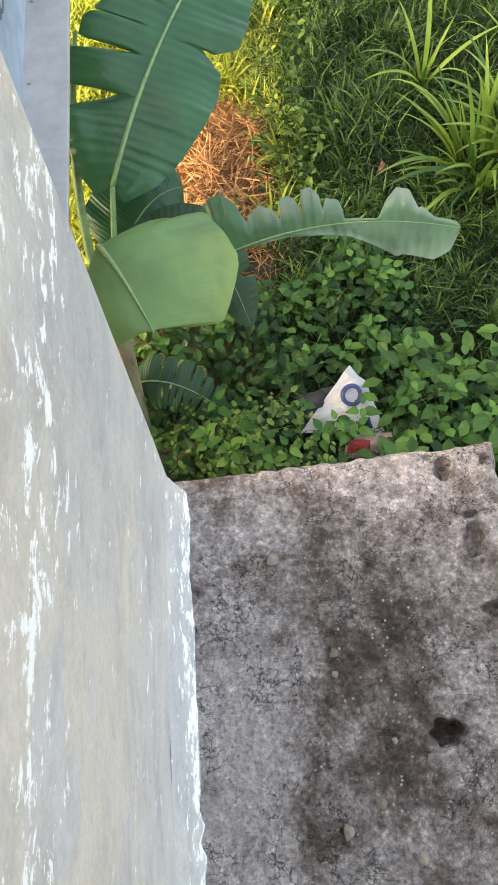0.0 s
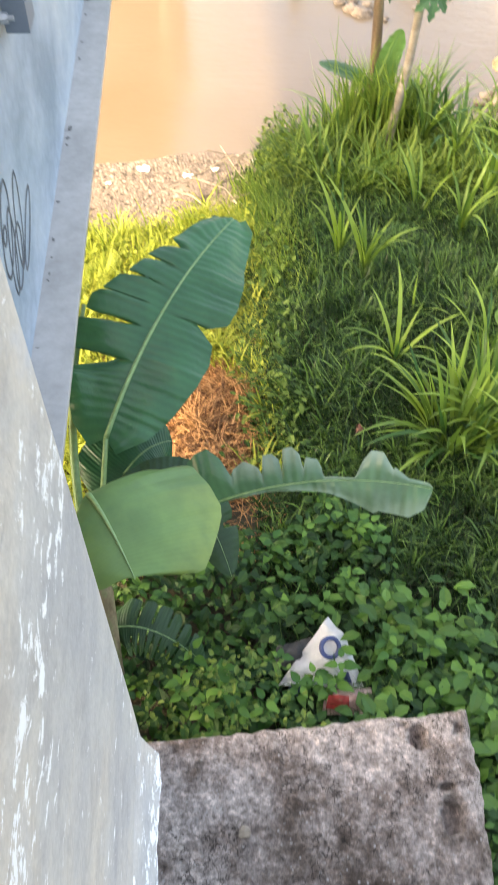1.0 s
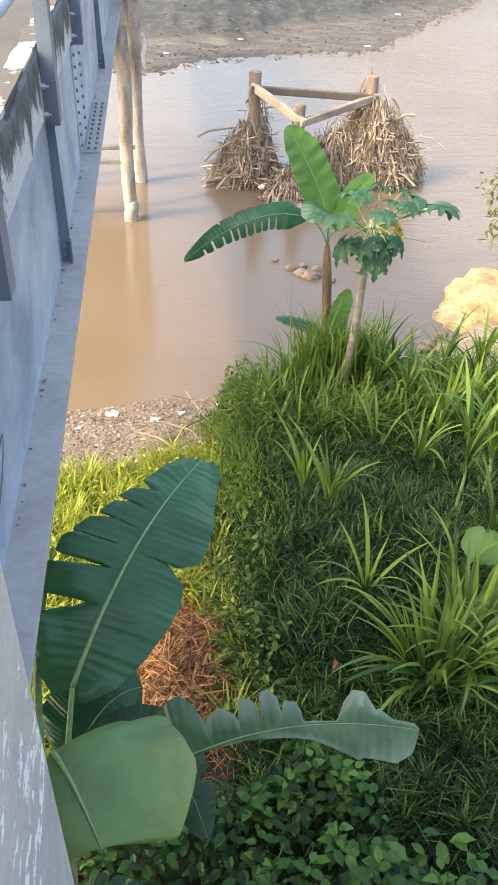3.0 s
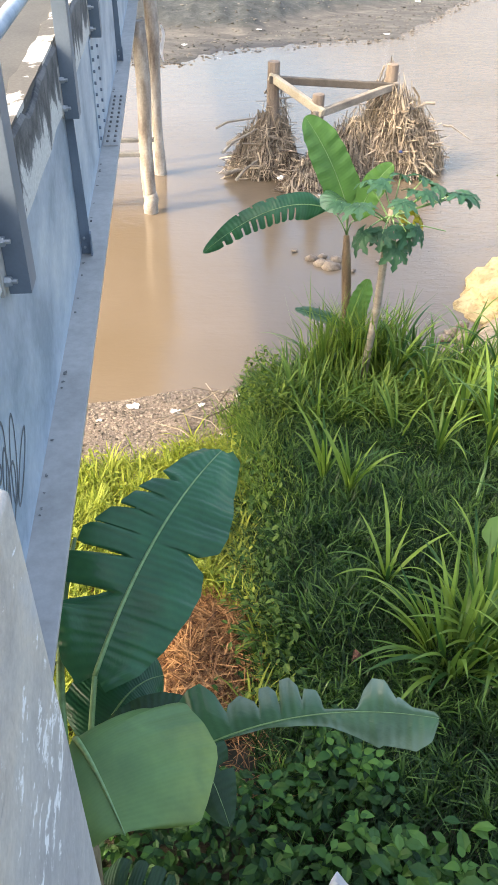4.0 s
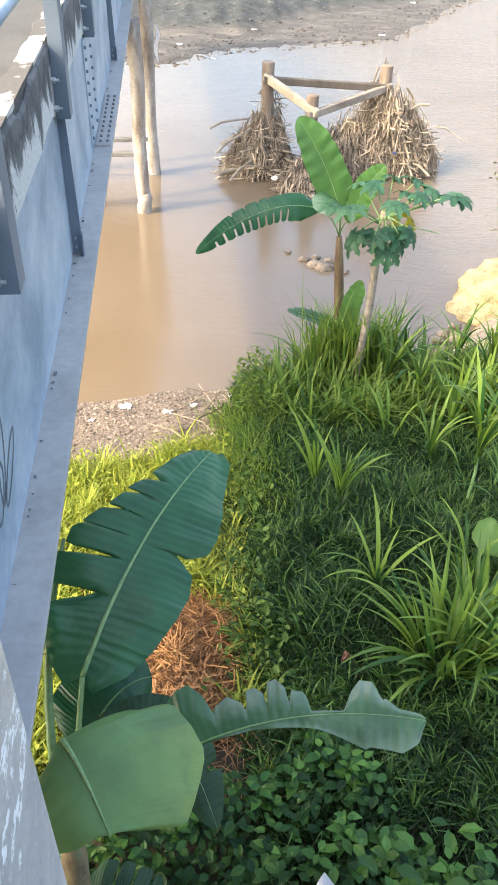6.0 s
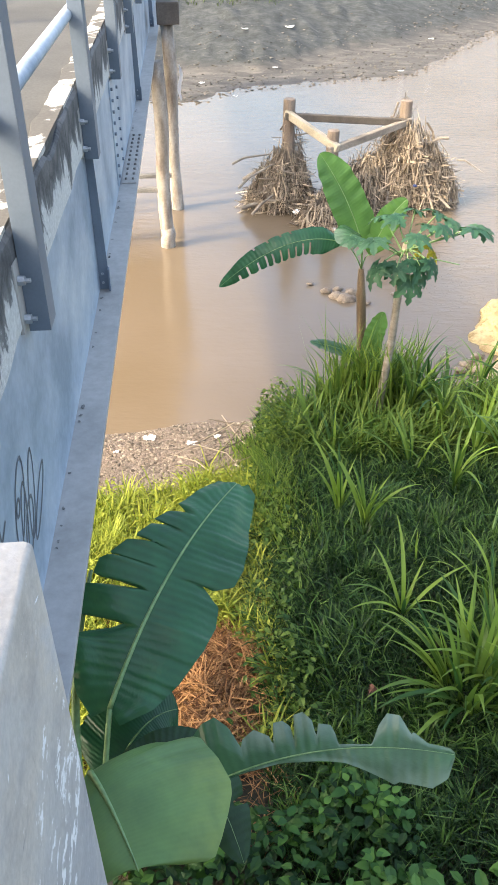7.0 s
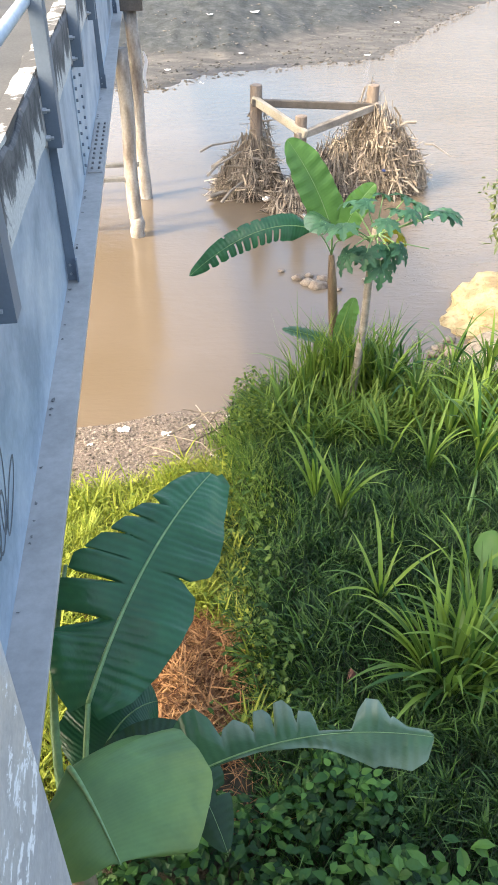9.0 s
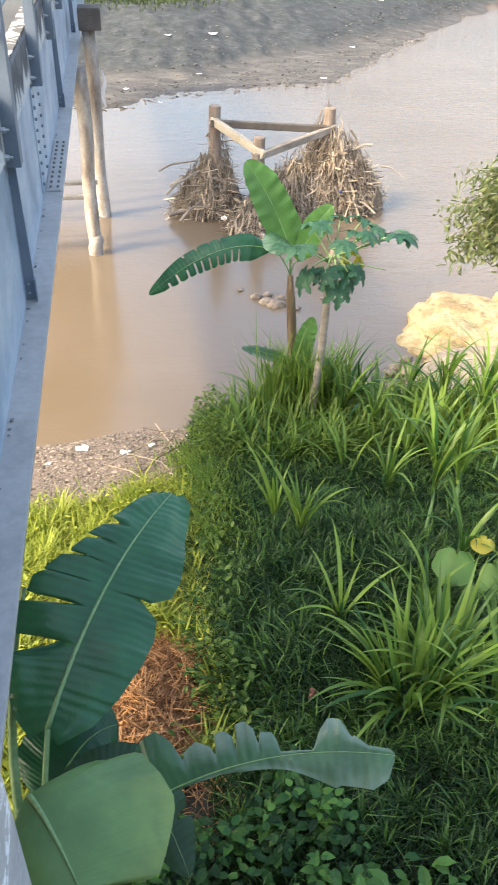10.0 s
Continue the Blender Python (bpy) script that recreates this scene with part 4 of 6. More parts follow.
for x, y, r in ((3.35, 10.15, 0.15), (3.15, 10.25, 0.10), (3.5, 9.95, 0.12), (3.0, 10.1, 0.07), (2.85, 9.7, 0.09)):
    stone("rubble_stone", x, y, 0.04, r * 1.3, r, r * 0.6, PEBBLE, "dark wet stone beside the cream boulder", "stone", "rubble on the bank", seed=x * 7)
for k in range(10):
    x = rnd(2.4, 4.3)
    stone("rubble_stone", x, rnd(8.6, 10.4) - 0.2 * (x < 3), 0.10 + rnd(-0.03, 0.15), rnd(0.06, 0.2), rnd(0.06, 0.16), rnd(0.04, 0.1), PEBBLE, "loose pale stone on the sandy bank", "stone", "rubble on the bank", seed=k)
for x, y, s, sq in ((1.52, 12.8, 0.09, 0.7), (1.66, 12.6, 0.12, 0.7), (1.80, 12.48, 0.16, 0.6), (1.93, 12.72, 0.11, 0.7), (1.72, 12.85, 0.08, 0.7), (1.30, 13.1, 0.06, 0.5), (2.1, 12.3, 0.07, 0.5), (2.6, 12.6, 0.05, 0.5)):
    stone("river_stone", x, y, 0.03, s * 0.95, s * 0.7, s * sq * 0.8, PEBBLE, "wet pale stone breaking the river surface", "stone", "stones in the river", seed=x * 5)


def beach():
    """Gravel: small uneven stones joined."""
    base = bmesh.new()
    bmesh.ops.create_icosphere(base, subdivisions=1, radius=1)
    bv = np.array([v.co for v in base.verts])
    bf = [tuple(v.index for v in f.verts) for f in base.faces]
    base.free()
    verts, faces = [], []
    for k in range(11000):
        x, y = rnd(-3.2, 0.35), rnd(6.2, 9.05)
        if y > shore_near(x) + 0.02:
            continue
        s = 0.006 + 0.015 * random.random() ** 3
        i = len(verts)
        sc = np.array((s * rnd(0.8, 1.5), s * rnd(0.8, 1.5), s * rnd(0.4, 0.8)))
        p = bv * sc * (1 + np.random.uniform(-0.2, 0.2, bv.shape)) + (x, y, ground_z(x, y) + s * 0.2)
        verts += p.tolist()
        faces += [(a + i, b + i, c + i) for a, b, c in bf]
    tagged(from_arrays("gravel", verts, faces, GRAVEL), "brown and grey gravel on the beach under the bridge", "gravel", kind="stuff")
    verts, faces = [], []
    for k in range(6500):
        x = rnd(-4, 22)
        y = shore_far(x) + abs(random.gauss(0, 3.2)) - 0.5
        s = 0.010 + 0.04 * random.random() ** 4
        i = len(verts)
        p = bv * np.array((s * rnd(0.8, 1.7), s, s * 0.6)) * (1 + np.random.uniform(-0.25, 0.25, bv.shape)) + (x, y, max(0, ground_z(x, y)) + s * 0.15)
        verts += p.tolist()
        faces += [(a + i, b + i, c + i) for a, b, c in bf]
    tagged(from_arrays("far_gravel", verts, faces, FARGRAVEL), "dark gravel and stones along the far bank", "gravel", kind="stuff")


FARGRAVEL = leafy("gravel_stones", (0.03, 0.03, 0.03), (0.20, 0.185, 0.17), rough=0.85, through_light=0.0)
GRAVEL = leafy("gravel_stones", (0.06, 0.05, 0.042), (0.33, 0.28, 0.24), rough=0.85, through_light=0.0)
beach()


def scrap(x, y, s, material, label, z=None, seed=0.0):
    """A crumpled flake of litter lying on the ground."""
    bm = bmesh.new()
    bmesh.ops.create_grid(bm, x_segments=8, y_segments=6, size=1)
    for v in bm.verts:
        n = noise.noise((v.co.x * 2 + seed, v.co.y * 2, seed))
        v.co = Vector((x + v.co.x * s * (1 + 1.1 * n), y + v.co.y * s * 0.7 * (1 + 1.3 * noise.noise((v.co.x * 1.7 + seed, v.co.y, 4 + seed))), (ground_z(x, y) if z is None else z) + 0.02 + s * 0.45 * (n + 0.3)))
    bmesh.ops.solidify(bm, geom=bm.faces[:], thickness=0.004)
    return tagged(part("litter", bm, material), label, "litter")


for k, (x, y, s) in enumerate(((-1.23, 8.63, 0.10), (-0.72, 8.35, 0.07), (-0.42, 8.55, 0.05), (-1.6, 8.3, 0.04), (0.05, 8.5, 0.07), (-0.2, 7.7, 0.04))):
    scrap(x, y, s * 0.7, WHITEPLASTIC, "crumpled white litter on the gravel beach", seed=k * 3.7)
for k, (x, y, s) in enumerate(((0.72, 26.7, 0.22), (2.3, 30.0, 0.12), (6.5, 29.6, 0.14), (3.2, 34.0, 0.25), (-0.2, 28.3, 0.12), (8.9, 35.0, 0.14), (1.5, 33.0, 0.14), (12.0, 42.0, 0.2))):
    scrap(x, y, s * 0.6, WHITEPLASTIC, "white litter on the far river bank", seed=k * 1.9)
sticks("beach_stalk", 14, lambda: (Vector((rnd(-0.9, 0.1), rnd(7.2, 8.2), 0.5)), Vector((rnd(-1, 1), rnd(-1, 1), -0.1)), rnd(0.3, 0.9), 0.008), "dry stalks lying on the gravel beach", STICK)


# ---------------------------------------------------------------- grass
def blades(name, n, where, height, width, material, label, category="grass", lean=0.6):
    """Thin tapered blades, each bent once, joined into one mesh."""
    verts, faces = [], []
    while n > 0:
        n -= 1
        spot = where()
        if spot is None:
            continue
        x, y = spot
        h, w = rnd(*height), rnd(*width)
        a, la = rnd(0, 2 * math.pi), rnd(0, 2 * math.pi)
        wx, wy = math.cos(a) * w / 2, math.sin(a) * w / 2
        z = ground_z(x, y) - 0.01
        l1, l2 = rnd(0.1, 0.5) * lean * h, rnd(0.5, 1.3) * lean * h
        cx, cy = math.cos(la), math.sin(la)
        i = len(verts)
        verts += [(x - wx, y - wy, z), (x + wx, y + wy, z),
                  (x - wx * 0.8 + cx * l1, y - wy * 0.8 + cy * l1, z + h * 0.6), (x + wx * 0.8 + cx * l1, y + wy * 0.8 + cy * l1, z + h * 0.6),
                  (x + cx * l2, y + cy * l2, z + h * rnd(0.7, 1.0))]
        faces += [(i, i + 1, i + 3, i + 2), (i + 2, i + 3, i + 4)]
    return tagged(from_arrays(name, verts, faces, material), label, category, kind="stuff")


def clumps(name, n, where, size, count, material, label):
    """Little tussocks: blades that spring from one foot, rise and arch outwards."""
    verts, faces = [], []
    for _ in range(n):
        spot = where()
        if spot is None:
            continue
        x, y = spot
        z, s = ground_z(x, y) - 0.01, rnd(*size)
        flow = 2 * math.pi * noise.noise((x * 0.8, y * 0.8, 3))
        for _ in range(random.randint(*count)):
            a = random.gauss(flow, 1.5)
            ln, w = s * rnd(0.5, 1.1), rnd(0.0045, 0.0085) * (0.7 + s)
            cx, cy = math.cos(a), math.sin(a)
            px, py = x + rnd(-0.03, 0.03), y + rnd(-0.03, 0.03)
            out = rnd(0.25, 0.95)
            i = len(verts)
            for t, ww in ((0.0, 0.7), (0.4, 1.0), (0.75, 0.8)):
                r, h = ln * out * t ** 1.5, ln * (t - 0.55 * out * t * t)
                verts.append((px + cx * r - cy * w * ww, py + cy * r + cx * w * ww, z + h))
                verts.append((px + cx * r + cy * w * ww, py + cy * r - cx * w * ww, z + h))
            verts.append((px + cx * ln * out, py + cy * ln * out, z + ln * (1 - 0.62 * out)))
            faces += [(i, i + 1, i + 3, i + 2), (i + 2, i + 3, i + 5, i + 4), (i + 4, i + 5, i + 6)]
    return tagged(from_arrays(name, verts, faces, material), label, "grass", kind="stuff")


def bank_spot():
    x, y = rnd(-0.25, 4.2), rnd(1.6, 8.6)
    if x < 0.35 and y > 6.2 and random.random() < smooth_step(0.35, -0.25, x):
        return None
    if y > shore_near(x) - 0.45 + 0.1 * math.sin(x * 9) or (x > 2.9 and y > 7.9):
        return None
    return x, y


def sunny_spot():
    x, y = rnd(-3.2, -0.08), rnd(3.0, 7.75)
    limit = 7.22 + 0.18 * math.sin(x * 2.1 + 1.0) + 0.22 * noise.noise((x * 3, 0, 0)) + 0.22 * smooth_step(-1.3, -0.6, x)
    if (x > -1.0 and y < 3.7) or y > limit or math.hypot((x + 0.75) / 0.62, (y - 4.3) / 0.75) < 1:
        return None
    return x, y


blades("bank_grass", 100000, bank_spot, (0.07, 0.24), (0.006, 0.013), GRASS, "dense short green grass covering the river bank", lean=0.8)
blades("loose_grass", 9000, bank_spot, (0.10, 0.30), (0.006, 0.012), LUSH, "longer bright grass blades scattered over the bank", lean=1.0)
# grass where the sun strip lies, its sunlight carried by the material colour
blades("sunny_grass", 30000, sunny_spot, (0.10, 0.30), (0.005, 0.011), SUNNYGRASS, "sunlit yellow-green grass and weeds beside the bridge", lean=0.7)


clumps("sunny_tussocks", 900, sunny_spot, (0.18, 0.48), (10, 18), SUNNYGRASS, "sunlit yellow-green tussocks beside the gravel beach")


def ridge_spot():
    x = rnd(0.15, 3.4)
    return x, shore_near(min(x, 2.4)) - 0.55 - abs(random.gauss(0, 0.55)) - 0.5 * smooth_step(2.0, 3.4, x)


blades("tall_bank_grass", 9000, ridge_spot, (0.08, 0.30), (0.008, 0.018), TALL, "tall grass along the top of the river bank", lean=0.55)
blades("left_edge_grass", 2400, lambda: (random.gauss(0.10, 0.16), 5.6 + 2.6 * random.random() ** 0.7), (0.12, 0.36), (0.006, 0.012), BRIGHTREED, "light green grass on the edge of the bank", lean=0.7)


def clump_spot():
    spot = bank_spot()
    if spot is None or (spot[0] < 1.0 and spot[1] < 2.9) or (spot[1] < 3.0 and random.random() < 0.6) or noise.noise((spot[0] * 2.2, spot[1] * 2.2, 7)) < -0.22:
        return None
    return spot


clumps("grass_tussocks", 5200, clump_spot, (0.14, 0.34), (9, 18), CLUMP, "low tussocks of fresh green grass on the bank")
clumps("long_grass_tussocks", 230, lambda: (rnd(0.3, 3.4), rnd(7.2, 8.3)), (0.4, 0.8), (8, 14), BRIGHTREED, "longer arching grass tussocks towards the water")


def reed_spot():
    return random.gauss(1.32, 0.24), random.gauss(8.28, 0.13)


blades("tall_reeds", 850, reed_spot, (0.5, 1.4), (0.012, 0.026), BRIGHTREED, "tall upright grass round the foot of the young trees", lean=0.28)
blades("bank_reeds", 700, lambda: (rnd(2.3, 3.6), rnd(6.9, 7.9)), (0.4, 0.9), (0.012, 0.022), TALL, "tall upright grass at the back of the bank", lean=0.3)


def far_spot():
    x = rnd(-8, 18)
    d = 6.2 + 15 * random.random() ** 0.75
    y = mud_edge(x) + d + 0.8 * noise.noise((x * 0.8, 2, 0))
    return (x, y) if d > 7.5 or random.random() < 0.35 else None


blades("far_bank_grass", 80000, far_spot, (0.10, 0.26), (0.025, 0.05), FARGRASS, "green grass on top of the far bank", lean=0.6)


# ---------------------------------------------------------------- straw
def straw_place():
    a, q = rnd(0, 2 * math.pi), math.sqrt(random.random())
    x, y = -0.72 + 0.62 * q * math.cos(a), 4.30 + 0.80 * q * math.sin(a)
    return Vector((x, y, ground_z(x, y) + 0.16 * (1 - q) + rnd(0, 0.06))), Vector((rnd(-1, 1), rnd(-1, 1), rnd(-0.25, 0.25))), rnd(0.12, 0.50), rnd(0.0025, 0.0065)


sticks("dry_straw", 4200, straw_place, "heap of dry orange-brown straw on the ground", STRAW, "straw")


def loose_straw():
    x, y = rnd(-1.5, -0.1), rnd(3.0, 5.6)
    return Vector((x, y, ground_z(x, y) + rnd(0.02, 0.10))), Vector((rnd(-1, 1), rnd(-1, 1), rnd(-0.3, 0.3))), rnd(0.08, 0.26), rnd(0.002, 0.004)


sticks("loose_straw", 1500, loose_straw, "scattered dry stalks between the weeds", STRAW, "straw")


# ---------------------------------------------------------------- broad weeds
def leaf_mesh(name, length, width, material, fold=0.25, droop=0.25, n=6, lobes=0.0):
    """A folded oval leaf from the origin along +y."""
    bm = bmesh.new()
    rows = []
    for k in range(n + 1):
        t = k / n
        w = width * 0.5 * math.sin(math.pi * min(1.0, t * 0.97 + 0.03) ** 0.75) * (1 + lobes * math.sin(t * 14))
        y, z = length * t, -droop * length * t * t
        rows.append([bm.verts.new((-w, y, z + fold * w)), bm.verts.new((0, y, z)), bm.verts.new((w, y, z + fold * w))])
    for a, b in zip(rows, rows[1:]):
        bm.faces.new((a[0], a[1], b[1], b[0]))
        bm.faces.new((a[1], a[2], b[2], b[1]))
    me = bpy.data.meshes.new(name)
    bm.to_mesh(me)
    bm.free()
    for p in me.polygons:
        p.use_smooth = True
    me.materials.append(material)
    return me


def local_child(name, me, parent, m):
    ob = new(name, me)
    ob.parent = parent
    ob.matrix_basis = m
    return ob


WEEDLEAVES = [leaf_mesh("leaf", l, w, WEED, f, d) for l, w, f, d in ((0.085, 0.055, 0.3, 0.3), (0.07, 0.05, 0.25, 0.5), (0.10, 0.062, 0.35, 0.4))]


def weed_plant(x, y, height):
    ob = thing("weed_plant", (x, y, ground_z(x, y)), "green broad-leaved weed growing on the bank", "plant", "weeds on the bank")
    bm = tube([(0, 0, 0), (rnd(-0.03, 0.03), rnd(-0.03, 0.03), height * 0.6), (rnd(-0.05, 0.05), rnd(-0.05, 0.05), height)], [0.005, 0.004, 0.003], 5)
    me = bpy.data.meshes.new("stem")
    bm.to_mesh(me)
    bm.free()
    me.materials.append(WEEDS)
    local_child("stem", me, ob, Matrix())
    turn = rnd(0, 360)
    for k in range(4):
        z = height * (0.35 + 0.21 * k)
        for s in (0, 180):
            m = pose(0, 0, z, rnd(5, 35), 0, turn + s + 88 * k + rnd(-15, 15)) @ Matrix.Translation((0, 0.015, 0)) @ Matrix.Scale(rnd(0.75, 1.15) * (1.1 - 0.1 * k), 4)
            local_child("leaf", random.choice(WEEDLEAVES), ob, m)
    return ob


def leaf_carpet(name, n, where, size, height, material, label):
    """Low broad leaves, one beside the other, at many heights."""
    verts, faces = [], []
    for _ in range(n):
        spot = where()
        if spot is None:
            continue
        x, y = spot
        z = ground_z(x, y) + rnd(*height) * (0.65 + 0.5 * noise.noise((x * 3, y * 3, 0)) + 0.2)
        a, tilt, s = rnd(0, 2 * math.pi), rnd(-0.2, 0.75), rnd(*size)
        m = Matrix.Translation((x, y, z)) @ Euler((-tilt, rnd(-0.4, 0.4), a)).to_matrix().to_4x4()
        i = len(verts)
        for p in ((0, 0, 0), (-0.30, 0.35, 0.07), (0, 0.4, 0), (0.30, 0.35, 0.07), (-0.24, 0.72, 0.03), (0, 0.75, -0.06), (0.24, 0.72, 0.03), (0, 1.05, -0.18)):
            verts.append(tuple(m @ (Vector(p) * s)))
        faces += [(i, i + 2, i + 1), (i, i + 3, i + 2), (i + 1, i + 2, i + 5, i + 4), (i + 2, i + 3, i + 6, i + 5), (i + 4, i + 5, i + 7), (i + 5, i + 6, i + 7)]
    return tagged(from_arrays(name, verts, faces, material), label, "weeds", kind="stuff")


def near_weeds():
    x, y = rnd(-1.3, 1.1), rnd(1.02, 3.7)
    if y > 3.05 + 0.5 * noise.noise((x * 2, 5, 0)) + 0.25 * (x < 0.4) or (x > 0.55 and y > 2.45):
        return None
    if math.hypot(x - 0.05, (y - 2.25) / 1.1) < 0.26:
        return None
    return x, y


def mid_weeds():
    x = random.gauss(-0.12, 0.14)
    return x, rnd(3.6, 6.6)


leaf_carpet("low_weeds", 6000, near_weeds, (0.045, 0.10), (0.05, 0.32), WEEDS, "low broad-leaved green weeds under the ledge")
def parapet_weeds():
    x, y = rnd(-0.95, 0.0), rnd(1.1, 2.35)
    return None if math.hypot(x - 0.05, (y - 2.25) / 1.1) < 0.24 else (x, y)


leaf_carpet("fine_weeds", 900, parapet_weeds, (0.025, 0.055), (0.20, 0.55), YOUNG, "fine light green seedlings at the foot of the parapet")
leaf_carpet("nettle_weeds", 230, lambda: (rnd(0.2, 1.0), rnd(1.5, 2.75)), (0.085, 0.14), (0.22, 0.42), NETTLE, "larger bright green nettle leaves beside the litter")
leaf_carpet("clover_weeds", 900, mid_weeds, (0.04, 0.085), (0.08, 0.26), YOUNG, "light green round-leaved weeds beside the straw")
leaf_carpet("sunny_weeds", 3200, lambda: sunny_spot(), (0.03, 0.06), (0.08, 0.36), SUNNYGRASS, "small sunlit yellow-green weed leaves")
leaf_carpet("right_weeds", 900, lambda: (rnd(0.5, 2.4), rnd(1.2, 2.6)), (0.05, 0.10), (0.05, 0.28), WEEDS, "low broad-leaved weeds on the bank")
leaf_carpet("edge_creeper", 900, lambda: (rnd(0.02, 0.5), rnd(7.3, 8.3)), (0.03, 0.06), (0.15, 0.5), TALL, "creeper on the corner of the bank")
for k in range(34):
    while True:
        s = near_weeds()
        if s and s[1] > 1.5 and s[0] > -0.75:
            break
    weed_plant(s[0], s[1], rnd(0.22, 0.42))
for x, y, h in ((0.18, 3.2, 0.34), (0.33, 3.1, 0.30), (0.52, 3.55, 0.22), (0.40, 2.35, 0.4), (0.62, 2.3, 0.42), (0.75, 2.5, 0.36), (0.10, 2.16, 0.26), (0.13, 2.24, 0.34), (0.05, 2.12, 0.30), (-0.02, 2.18, 0.30), (-0.10, 2.14, 0.28), (-0.20, 2.3, 0.3), (-0.62, 2.02, 0.5), (-0.52, 2.2, 0.46), (-0.74, 2.12, 0.5), (-0.45, 2.0, 0.4), (-0.68, 2.32, 0.42)):
    weed_plant(x, y, h)
tagged(part("fallen_leaf", tube([(0.47, 4.0, 1.16), (0.51, 4.05, 1.19), (0.56, 4.05, 1.16)], [0.01, 0.035, 0.004], 6), rough_surface("dead_leaf", ((0.3, (0.12, 0.05, 0.035)), (0.7, (0.22, 0.10, 0.07))), 10, GREY, 40)), "curled dead brown leaf on the grass", "leaf")


# ---------------------------------------------------------------- cane grass tufts
def blade_mesh(length, width, arch, n=9):
    """A long V-folded blade that rises and arches over, along +y."""
    bm = bmesh.new()
    rows = []
    y = z = 0.0
    ang = radians(80)
    for k in range(n + 1):
        t = k / n
        w = width * 0.5 * (0.55 + 0.9 * t if t < 0.35 else 0.865 * (1 - ((t - 0.35) / 0.65) ** 1.8)) + 0.0004
        rows.append([bm.verts.new((-w, y, z + 0.35 * w)), bm.verts.new((0, y, z)), bm.verts.new((w, y, z + 0.35 * w))])
        ang -= arch * (0.3 + 1.4 * t) / n
        y += math.cos(ang) * length / n
        z += math.sin(ang) * length / n
    for a, b in zip(rows, rows[1:]):
        bm.faces.new((a[0], a[1], b[1], b[0]))
        bm.faces.new((a[1], a[2], b[2], b[1]))
    me = bpy.data.meshes.new("blade")
    bm.to_mesh(me)
    bm.free()
    for p in me.polygons:
        p.use_smooth = True
    me.materials.append(BLADE)
    return me


BLADES = [blade_mesh(l, w, a) for l, w, a in ((0.90, 0.046, 0.9), (0.80, 0.042, 1.5), (0.70, 0.044, 0.45), (1.0, 0.048, 1.25), (0.60, 0.036, 0.6), (0.85, 0.044, 1.8))]
UPRIGHT = [blade_mesh(l, w, a) for l, w, a in ((0.85, 0.046, 0.45), (0.75, 0.044, 0.2), (0.65, 0.042, 0.9), (0.90, 0.046, 1.1), (0.80, 0.042, 1.7), (0.70, 0.034, 1.3))]


def tuft(x, y, n, scale, spread, label, stem=0.0, broad=False):
    z = ground_z(x, y)
    ob = thing("grass_tuft", (x, y, z), label, "grass", "cane grass tufts")
    if stem:
        bm = tube([(0, 0, 0), (0.02, 0, stem * 0.5), (0.0, 0.02, stem), (0.0, 0.0, stem + 0.15)], [0.014, 0.013, 0.011, 0.006], 8)
        me = bpy.data.meshes.new("stem")
        bm.to_mesh(me)
        bm.free()
        me.materials.append(RIB)
        local_child("stem", me, ob, Matrix())
    for k in range(n):
        r = spread * math.sqrt(random.random())
        a = rnd(0, 360)
        at = stem * rnd(0.55, 1.0) if stem else 0.0
        m = pose(-r * math.sin(radians(a)) * 0.4 if stem == 0 else 0, r * math.cos(radians(a)) * 0.4 if stem == 0 else 0, at, rnd(-26, 8) if broad else rnd(-16, 14), rnd(-10, 10), a + rnd(-30, 30)) @ Matrix.Scale(scale * rnd(0.7, 1.15), 4)
        local_child("blade", random.choice(UPRIGHT if broad else BLADES), ob, m)
    return ob


CANE = "clump of long arching bright green cane grass"
